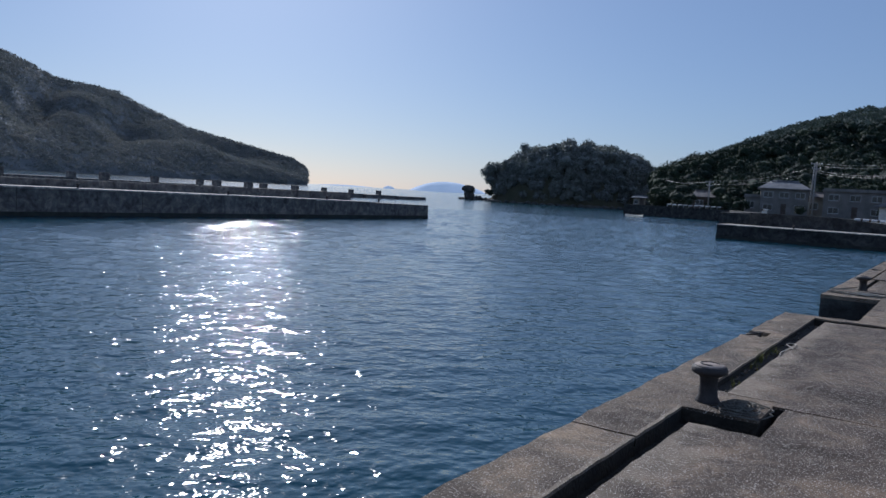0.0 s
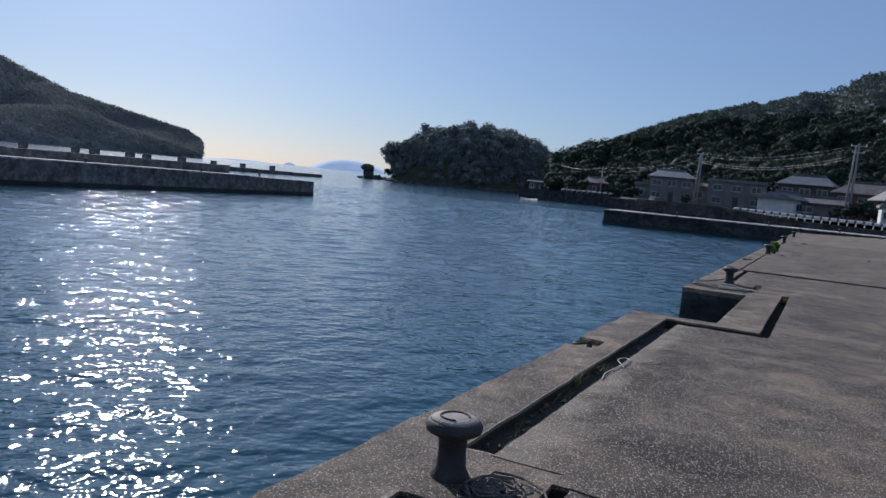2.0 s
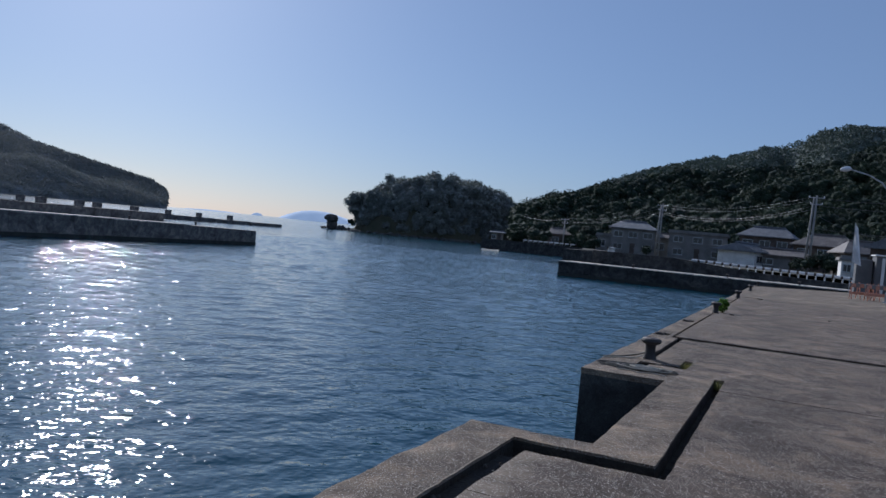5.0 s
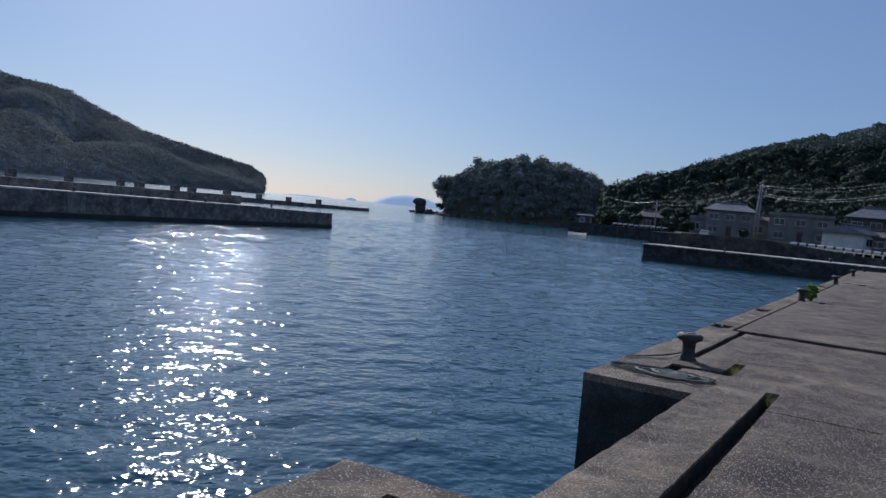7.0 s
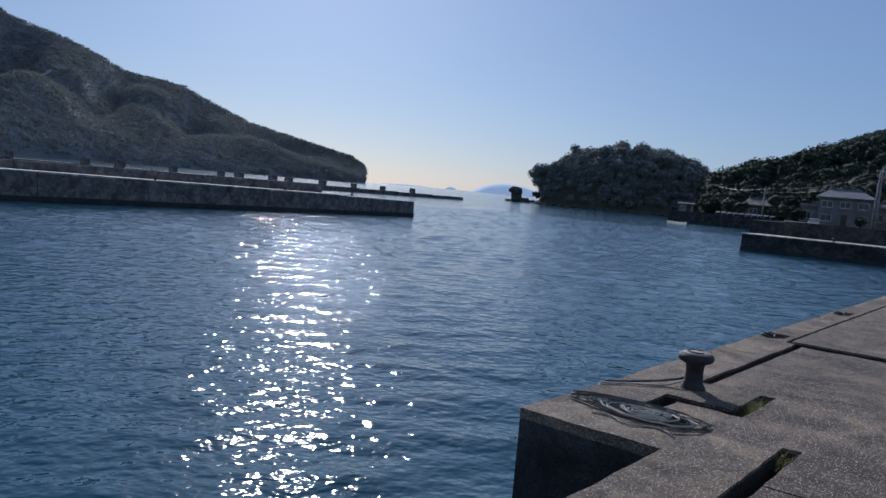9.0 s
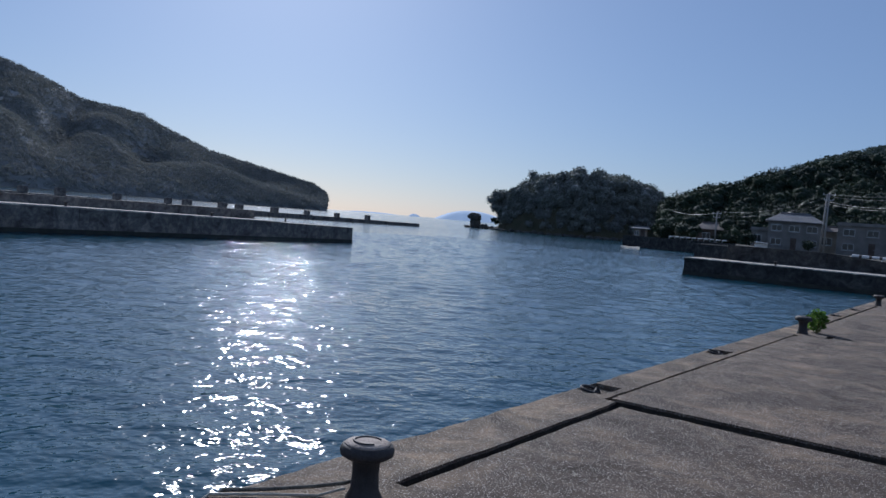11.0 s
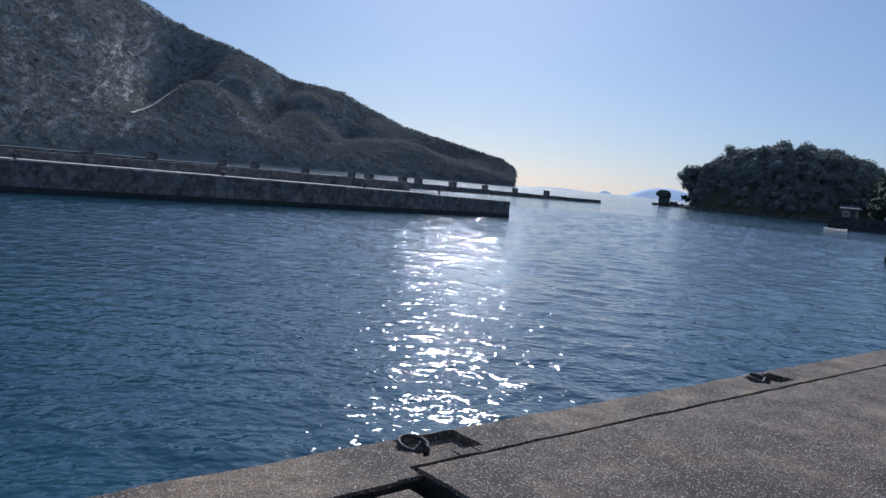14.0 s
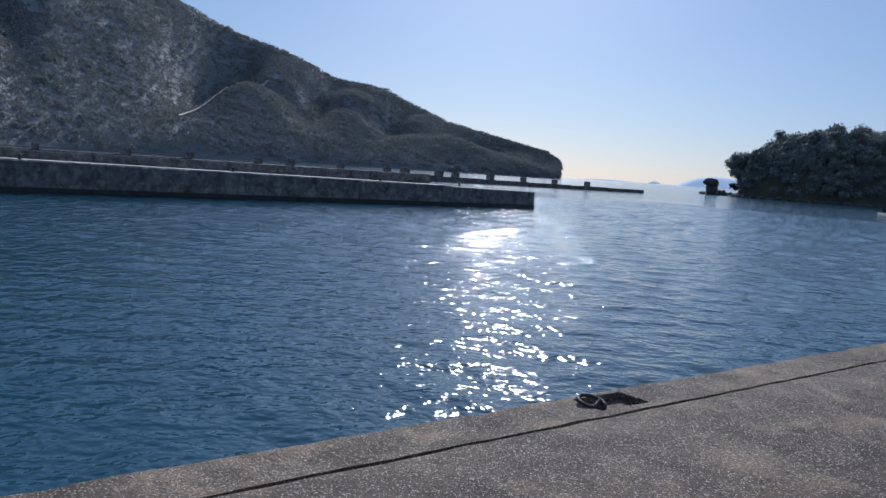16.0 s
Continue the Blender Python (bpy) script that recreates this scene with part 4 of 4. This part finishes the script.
house(4.2, 122, 7.0, 6, 3.0, 1.8, "board", "tile_brown", 15, 1.6, floors=1, label="dark wooden house with a grey tile roof")
house(7.0, 105, 8.0, 7, 3.5, 2.2, "board", "tile", 62, 0.2, label="dark wooden gabled house with a pale roof verge")
house(3.4, 92, 2.2, 2.2, 1.7, 0.0, "white", flat=True, turn=5, floors=1, label="small pale shed beside the sea wall")
house(8.6, 86, 7.0, 4, 1.6, 0.5, "shed", "shed", -8, 0.1, floors=1, label="low open carport with a pale sheet roof")
house(11.5, 92, 8.0, 6, 3.2, 1.6, "plaster", "tile", -14, 1.2, label="plaster house with a grey tile roof")
house(-15.6, 182, 7.5, 6, 2.7, 1.5, "board", "tile_brown", 16, 1.4, floors=1, label="dark old shed with a brown roof by the shore")
house(-20.4, 172, 2.4, 2.2, 1.9, 0.4, "beige", "tile", 12, 0.2, floors=1, z=0.5, label="tiny beige hut at the foot of the wooded islet")


# ---- things at the end of the quay ----
def street_lamp(x, y):
    root = empty("street_lamp", x, y, 0, label="tall grey steel street lamp with a curved arm", category="street lamp")
    part("base", lathe([(0.16, 0), (0.16, 0.06), (0.09, 0.1), (0.08, 0.5)], 12), "zinc", root)
    part("pole", tube([(0, 0, 0.1), (0, 0, 2.5), (-0.05, 0, 4.4), (-0.25, 0, 5.2), (-0.7, 0, 5.8), (-1.3, 0, 6.15), (-2.1, 0, 6.38)], 0.05, 10, end_radius=0.03), "zinc", root, smooth=True)
    bm = lathe([(0.04, -0.27), (0.10, -0.18), (0.14, 0.0), (0.11, 0.16), (0.04, 0.24)], 14)
    bm.transform(Matrix.Translation((-2.32, 0, 6.4)) @ Matrix.Rotation(radians(80), 4, "Y"))
    part("lamp_head", bm, "lamp", root, smooth=True)
    return root


street_lamp(6.3, 44.5)


def shed(x, y):
    root = empty("storage_shed", x, y, 0, 4, label="grey sheet-metal storage shed with a pale door post", category="shed")
    part("body", box(-0.75, 0.75, -0.8, 0.8, 0, 2.45, 0.03), "shed", root)
    part("roof", box(-0.83, 0.83, -0.88, 0.88, 2.45, 2.55, 0.03), "white", root, "pale roof edge")
    for i in range(6):
        part("rib", box(-0.70 + i * 0.26, -0.66 + i * 0.26, -0.83, -0.79, 0.05, 2.42), "shed", root)
    door = part("door", box(-0.1, 0.66, -0.87, -0.83, 0.08, 2.2, 0.01), "shed", root)
    part("handle", box(0.1, 0.14, -0.93, -0.87, 1.0, 1.2), "iron", door)
    part("door_post", box(-0.45, -0.27, -0.88, -0.83, 0.02, 2.35, 0.01), "white", root, "pale door post")
    return root


shed(7.35, 56.6)
box_store = part("storage_box", box(-0.46, 0.46, -0.5, 0.5, 0, 2.2, 0.04), "shed")
box_store.matrix_basis = pose(6.05, 56.8, 0, 0, 0, 3)
tagged(box_store, "weathered grey storage locker beside the shed", "locker")
banner = empty("banner", 5.3, 55.6, 0, label="narrow white cloth banner on a thin pole", category="banner")
part("pole", tube([(0, 0, 0), (0, 0, 4.4)], 0.022, 6), "zinc", banner)
bm = bmesh.new()
bmesh.ops.create_grid(bm, x_segments=6, y_segments=20, size=0.5)
for v in bm.verts:
    u, w = v.co.x + 0.5, v.co.y + 0.5
    v.co = Vector((0.02 + u * 0.5 * (0.35 + 0.65 * (1 - w)), 0.08 * math.sin(5 * u + 4 * w), 2.0 + w * 2.3 - 0.25 * u))
bmesh.ops.solidify(bm, geom=bm.faces[:], thickness=0.01)
part("cloth", bm, "cloth", banner)


def barricade(x, y, turn, tilt=0.0):
    root = empty("barricade", x, y, 0, turn, label="orange and white folding road barricade on the quay", category="barricade", group="orange barricades")
    for s in (-0.5, 0.5):
        for k in (-1, 1):
            part("leg", tube([(s, k * 0.24, 0.0), (s, k * 0.02, 0.85)], 0.022, 6), "orange", root)
    part("top_board", box(-0.6, 0.6, -0.07, -0.03, 0.60, 0.80, 0.008), "plaster", root, "pale faded top board")
    for i in range(3):
        part("stripe", box(-0.48 + i * 0.36, -0.30 + i * 0.36, -0.076, -0.069, 0.61, 0.79), "orange", root, "orange stripe")
    part("low_board", box(-0.6, 0.6, -0.14, -0.10, 0.25, 0.38, 0.008), "orange", root)
    return root


first = barricade(6.45, 29.2, 62)
for x, y, turn in ((6.45, 30.3, 58), (6.5, 31.4, 66), (6.55, 32.6, 60), (6.55, 33.8, 64), (6.6, 35.0, 57), (6.65, 36.3, 63), (7.1, 30.6, 60), (7.2, 32.0, 55), (7.2, 33.5, 66), (7.2, 35.2, 60), (7.3, 29.0, 48), (5.3, 45.6, 10), (5.65, 46.5, 25), (5.95, 45.2, 15), (6.2, 46.6, -12)):
    copy_thing(first, pose(x, y, 0, 0, 0, turn))

boat = empty("rowing_boat", *place(-20.8, 150), WATER, 12, label="small white boat moored at the far shore", category="boat")
bm = bmesh.new()
rows = []
for i in range(11):
    u = i / 10 * 2 - 1
    w = 0.95 * (1 - abs(u) ** 3 * 0.85)
    rows.append([bm.verts.new((u * 1.7, s * w * k * 0.6, z)) for s, k, z in ((-1, 1, 0.34 + 0.1 * u * u), (-1, 0.75, 0.05), (0, 0, -0.1), (1, 0.75, 0.05), (1, 1, 0.34 + 0.1 * u * u))])
for a, b in zip(rows, rows[1:]):
    for k in range(4):
        bm.faces.new((a[k], b[k], b[k + 1], a[k + 1]))
bmesh.ops.solidify(bm, geom=bm.faces[:], thickness=0.04)
part("hull", bm, "white", boat)
part("thwart", box(-0.12, 0.12, -0.5, 0.5, 0.2, 0.24), "board", boat)
part("thwart", box(0.8, 1.0, -0.4, 0.4, 0.2, 0.24), "board", boat)


# ---- wooded islet ----
def dome(name, cx, cy, turn, a, b, height, power, material, label, z0=-2.0):
    vs, fs, n, m = [], [], 64, 18
    for i in range(m + 1):
        for j in range(n):
            t = 2 * math.pi * j / n
            d = i / m
            x, y = a * d * math.cos(t), b * d * math.sin(t)
            k = 1 + 0.10 * noise.noise((math.cos(t) * 2.2, math.sin(t) * 2.2, d + 5))
            z = z0 + (height - z0) * max(0.0, 1 - d ** power) + 0.7 * noise.noise((x * 0.15, y * 0.15, 2)) * (1 - d)
            vs.append((x * k, y * k, z))
    for i in range(m):
        for j in range(n):
            fs.append((i * n + j, (i + 1) * n + j, (i + 1) * n + (j + 1) % n, i * n + (j + 1) % n))
    ob = sheet(name, vs, fs, material)
    ob.matrix_basis = pose(cx, cy, 0, 0, 0, turn)
    return tagged(ob, label, "island", kind="structure")


IX, IY = place(-24.7, 290)
TURN = 24.9
IA, IB, IH = 31.0, 20.0, 15.0
dome("island", IX, IY, TURN, IA + 1.5, IB + 1.5, IH, 6.0, "earth", "steep wooded islet of dark earth and rock")
rng = np.random.default_rng(21)
spots, trunks = [], bmesh.new()
ca, sa = math.cos(radians(TURN)), math.sin(radians(TURN))
while len(spots) < 460:
    u, v = rng.uniform(-1, 1, 2)
    d = math.hypot(u, v)
    if d > 0.98 or (v > 0.5 and rng.random() < 0.7):
        continue
    r = rng.uniform(1.7, 3.6)
    lift = 1.0 if rng.random() < 0.9 else 2.0
    hz = IH * max(0, 1 - d ** 6.0) * (1.0 - 0.10 * max(0, u - 0.3) - 0.16 * max(0, -u) ** 2) + r * 0.8 * lift
    lx, ly = u * IA, v * IB
    x, y = IX + lx * ca - ly * sa, IY + lx * sa + ly * ca
    spots.append((x, y, max(hz, 1.6), r))
    if d > 0.8 and v < 0.2:
        tube([(x, y, -0.5), (x + rng.uniform(-0.6, 0.6), y, hz * 0.6), (x, y, hz)], 0.22, 5, trunks, 0.08)
# crowns all down the steep flanks
for k in range(330):
    a = rng.uniform(-math.pi, math.pi)
    if math.sin(a) > 0.35:
        continue
    lift = rng.uniform(0.02, 1.0)
    d = 1.0 - 0.10 * lift
    lx, ly = IA * d * math.cos(a), IB * d * math.sin(a)
    spots.append((IX + lx * ca - ly * sa, IY + lx * sa + ly * ca, 1.0 + lift * IH * 0.78, rng.uniform(1.4, 2.6)))
# the canopy leans out over the seaward side
for k in range(14):
    spots.append((IX - (IA + 0.6) * ca + rng.uniform(-1, 1), IY - (IA + 0.6) * sa + rng.uniform(-4, 4), rng.uniform(6.0, 12.0), rng.uniform(1.8, 3.0)))
v, t = foliage(rng, spots, 5, 110, 0.36, ICO1, 0.25)
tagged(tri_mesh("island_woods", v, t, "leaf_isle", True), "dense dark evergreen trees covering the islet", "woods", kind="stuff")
tagged(part("woods_trunks", trunks, "bark"), "thin dark trunks at the rim of the woods", "woods", kind="stuff")


def boulder(x, y, z, sx, sy, sz, seed, label, name="sea_rock", group=""):
    bm = bmesh.new()
    bmesh.ops.create_icosphere(bm, subdivisions=3, radius=1)
    for p in bm.verts:
        k = 1 + 0.30 * noise.noise(p.co * 1.4 + Vector((seed * 3.1, 0, 0))) + 0.15 * noise.noise(p.co * 3.7 + Vector((0, seed * 2.3, 0)))
        p.co = Vector((p.co.x * sx * k, p.co.y * sy * k, p.co.z * sz * k))
    ob = part(name, bm, "rock")
    ob.matrix_basis = pose(x, y, z, 0, 0, seed * 40)
    return tagged(ob, label, "rock", group)


rx, ry = place(-32.7, 300)
stack = boulder(rx, ry, 0.2, 2.1, 2.0, 2.4, 1, "mushroom-shaped dark sea stack off the islet")
boulder(rx - 0.6, ry, 2.7, 2.8, 2.4, 1.6, 2, "overhanging cap of the dark sea stack")
boulder(rx - 3.6, ry, -0.9, 3.8, 1.4, 0.5, 3, "flat dark reef at the foot of the sea stack")
for i in range(26):
    u = i / 25 * 2 - 1
    ly = -IB * math.sqrt(max(0, 1 - (u * 0.97) ** 2)) - 1.2
    lx = u * (IA + 2.5)
    boulder(IX + lx * ca - ly * sa, IY + lx * sa + ly * ca, WATER + 0.1, rng.uniform(0.9, 2.4), rng.uniform(0.8, 1.4), rng.uniform(0.35, 1.0), 4 + i, "dark shore boulder at the foot of the islet", "shore_rock", "shore rocks of the islet")
for i in range(7):
    x, y = place(-32.2 + i * 0.25, 294)
    boulder(x, y, WATER + 0.2, 1.2, 1.0, rng.uniform(0.7, 1.6), 40 + i, "dark shore boulder at the foot of the islet", "shore_rock", "shore rocks of the islet")
spots = [(*place(-31.4 + 0.12 * i, 292 + rng.uniform(-2, 2)), rng.uniform(1.2, 2.6), rng.uniform(0.8, 1.3)) for i in range(8)]
v, t = foliage(rng, spots, 4, 26, 0.35)
tagged(tri_mesh("shore_shrubs", v, t, "leaf_hill"), "low green shrubs on the rocks of the islet", "shrubs", kind="stuff")


# ---- wooded hills ----
def hill(name, table, foot, ridge, rear, az0, az1, n_az, n_r, material, label, relief, gullies=()):
    """Ground of a hill by bearing: rises from the foot to a ridge whose outline the table gives."""
    def surface(az, r):
        el = interp(az, table)
        f, g = interp(az, foot), interp(az, ridge)
        top = 1.36 + g * math.tan(radians(el))
        k = (r - f) / (g - f)
        up = top * (max(0, min(1, k)) ** 0.85) if k <= 1 else top * max(0, 1 - (k - 1) * 0.9)
        x, y = place(az, r)
        bump = relief * noise.noise((x / (relief * 5), y / (relief * 5), 1.7)) + 0.5 * relief * noise.noise((x / (relief * 2), y / (relief * 2), 4.1))
        w = max(0, min(1, k * 1.4)) * max(0, 1 - abs(k - 0.5) * 1.9)
        cut = sum(dep * math.exp(-((az - a - lean * k) / wid) ** 2) for a, wid, dep, lean in gullies) * w
        return x, y, max(WATER - 1.5, up + bump * w - cut - (1.0 if k < 0.02 else 0))
    vs, fs = [], []
    for i in range(n_az + 1):
        az = az0 + (az1 - az0) * i / n_az
        for j in range(n_r + 1):
            r = interp(az, foot) + (rear - interp(az, foot)) * j / n_r
            vs.append(surface(az, r))
    for i in range(n_az):
        for j in range(n_r):
            a = i * (n_r + 1) + j
            fs.append((a, a + n_r + 1, a + n_r + 2, a + 1))
    tagged(sheet(name, vs, fs, material), label, "hill", kind="structure")
    return surface


LEFT = ((-130, 9), (-110, 13), (-95, 15.5), (-83, 13.6), (-73.8, 10.75), (-69.5, 8.95), (-65.6, 7.9), (-61.5, 6.0), (-57.4, 5.35), (-53.1, 3.4), (-47.6, 2.15), (-45.4, 1.6), (-44.8, 1.3), (-44.5, 0.9), (-44.3, -0.1))
LEFT_FOOT, LEFT_RIDGE = ((-130, 330), (-83, 430), (-44.4, 840)), ((-130, 700), (-83, 800), (-55, 950), (-44.4, 900))
left = hill("hill", LEFT, LEFT_FOOT, LEFT_RIDGE, 1250, -130, -44.4, 230, 64, "leaf_across_haze", "steep wooded hillside across the harbour", 30, ((-73.0, 2.2, 85, 6.0), (-80.5, 1.6, 50, -3.0), (-64, 1.2, 28, 3), (-58, 1.2, 25, 2)))
rng = np.random.default_rng(31)
spots = []
while len(spots) < 24000:
    az = rng.uniform(-92, -44.45) if rng.random() < 0.97 else rng.uniform(-130, -92)
    f, g = interp(az, LEFT_FOOT), interp(az, LEFT_RIDGE)
    r = f + (g * 1.02 - f) * rng.uniform(0, 1) ** 0.9
    x, y, z = left(az, r)
    q = rng.uniform(2.4, 4.6) * interp(az, ((-92, 0.85), (-60, 1.1), (-44, 1.2)))
    if az > -45.5:
        q *= 0.6
    spots.append((x, y, z + q * 0.02, q))
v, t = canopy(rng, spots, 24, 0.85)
tagged(tri_mesh("hill_woods", v, t, "leaf_across_haze", True), "dense dull green forest across the harbour, greyed in colour to look hazy", "woods", kind="stuff")

NEAR = ((-19.5, 1.2), (-18.1, 2.0), (-16.7, 2.7), (-14.8, 2.8), (-12.9, 3.6), (-10.5, 4.3), (-8.4, 5.0), (-5.3, 5.3), (-1.9, 5.8), (1.0, 6.0), (2.5, 6.2), (3.4, 7.0), (5.0, 7.5), (6.8, 7.9), (9, 8.2), (14, 8.0), (30, 8))
NEAR_FOOT, NEAR_RIDGE = ((-19.5, 195), (-12, 168), (0, 160), (30, 130)), ((-19.5, 235), (-12, 240), (0, 250), (30, 220))
near = hill("hill", NEAR, NEAR_FOOT, NEAR_RIDGE, 300, -19.5, 30, 70, 16, "earth", "wooded hillside behind the village", 7, ((-6, 1.2, 5, 2), (4.5, 1.5, 6, 2)))
spots = []
while len(spots) < 1300:
    az = rng.uniform(-19.3, 14) if rng.random() < 0.92 else rng.uniform(14, 30)
    f, g = interp(az, NEAR_FOOT), interp(az, NEAR_RIDGE)
    r = f + (g * 1.02 - f) * rng.uniform(0, 1)
    x, y, z = near(az, r)
    q = rng.uniform(1.8, 4.0)
    spots.append((x, y, z + q * 0.45, q))
v, t = foliage(rng, spots, 5, 75, 0.36, ICO1, 0.3)
tagged(tri_mesh("hill_woods", v, t, "leaf_hill", True), "dense dark green forest behind the village", "woods", kind="stuff")

RIDGE = ((-19, 1.6), (-16.2, 3.1), (-12.6, 4.7), (-10.6, 5.5), (-8.5, 6.2), (-5.7, 6.9), (-5.2, 6.75), (-2.7, 7.7), (-1.4, 7.75), (1.1, 8.95), (2.7, 9.4), (4.6, 9.25), (6.7, 9.15), (9, 9.0), (14, 8.6), (30, 7))
far = hill("hill", RIDGE, ((-19, 320), (30, 300)), ((-19, 560), (30, 560)), 800, -19, 30, 90, 30, "leaf_far_haze", "higher wooded ridge behind the village", 18, ((-2, 1.3, 22, 1), (6, 1.5, 20, -2)))
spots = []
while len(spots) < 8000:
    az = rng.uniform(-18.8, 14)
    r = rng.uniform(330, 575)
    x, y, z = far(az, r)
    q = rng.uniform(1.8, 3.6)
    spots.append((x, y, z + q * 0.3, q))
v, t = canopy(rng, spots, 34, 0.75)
tagged(tri_mesh("hill_woods", v, t, "leaf_far_haze", True), "dull green forest on the higher ridge, paled in colour to look hazy", "woods", kind="stuff")

# bushes and garden trees between the houses
spots = []
for az, dist, r in ((-4.4, 118, 1.2), (-3.9, 117, 1.0), (1.0, 100, 1.3), (1.8, 99, 1.6), (2.4, 98, 1.4), (3.0, 99, 1.2), (0.3, 101, 1.0), (-9.6, 128, 1.0), (-13.4, 145, 1.5), (6.0, 90, 1.2), (9.5, 82, 1.3), (-16.8, 170, 2.0), (-17.6, 174, 2.2), (-14.6, 160, 1.4)):
    x, y = place(az, dist)
    spots.append((x, y, 0.7 + r * 0.75, r))
for x, y, z, r in spots:
    v, t = foliage(rng, [(0, 0, r * 0.75, r)], 7, 40, 0.2)
    ob = empty("garden_bush", x, y, 0.7, label="rounded dark green garden bush between the houses", category="bush", group="garden bushes")
    part("stem", tube([(0, 0, -0.1), (0.05, 0, r * 0.4), (0, 0, r * 0.9)], 0.07, 6, end_radius=0.03), "bark", ob)
    tri_mesh("crown", v, t, "leaf_hill").parent = ob

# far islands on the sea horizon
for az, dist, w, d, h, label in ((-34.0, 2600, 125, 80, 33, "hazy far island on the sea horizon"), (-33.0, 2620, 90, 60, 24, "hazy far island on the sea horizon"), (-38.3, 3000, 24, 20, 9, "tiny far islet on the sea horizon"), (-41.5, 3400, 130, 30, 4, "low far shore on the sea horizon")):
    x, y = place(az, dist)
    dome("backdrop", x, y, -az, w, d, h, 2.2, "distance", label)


# pale strip up the spur of the hill across the harbour, painting a sunlit line
vs, fs = [], []
for i in range(25):
    k = i / 24
    az = -71.3 + 5.6 * k
    f0, g0 = interp(az, LEFT_FOOT), interp(az, LEFT_RIDGE)
    for s in (-1, 1):
        x, y, z = left(az + s * 0.13, f0 + (g0 - f0) * (0.16 + 0.42 * k))
        vs.append((x, y, z + 3.2))
fs = [(2 * i, 2 * i + 1, 2 * i + 3, 2 * i + 2) for i in range(24)]
tagged(sheet("lit_strip", vs, fs, "top"), "pale strip painting a sunlit line on the hillside woods", "track", kind="structure")
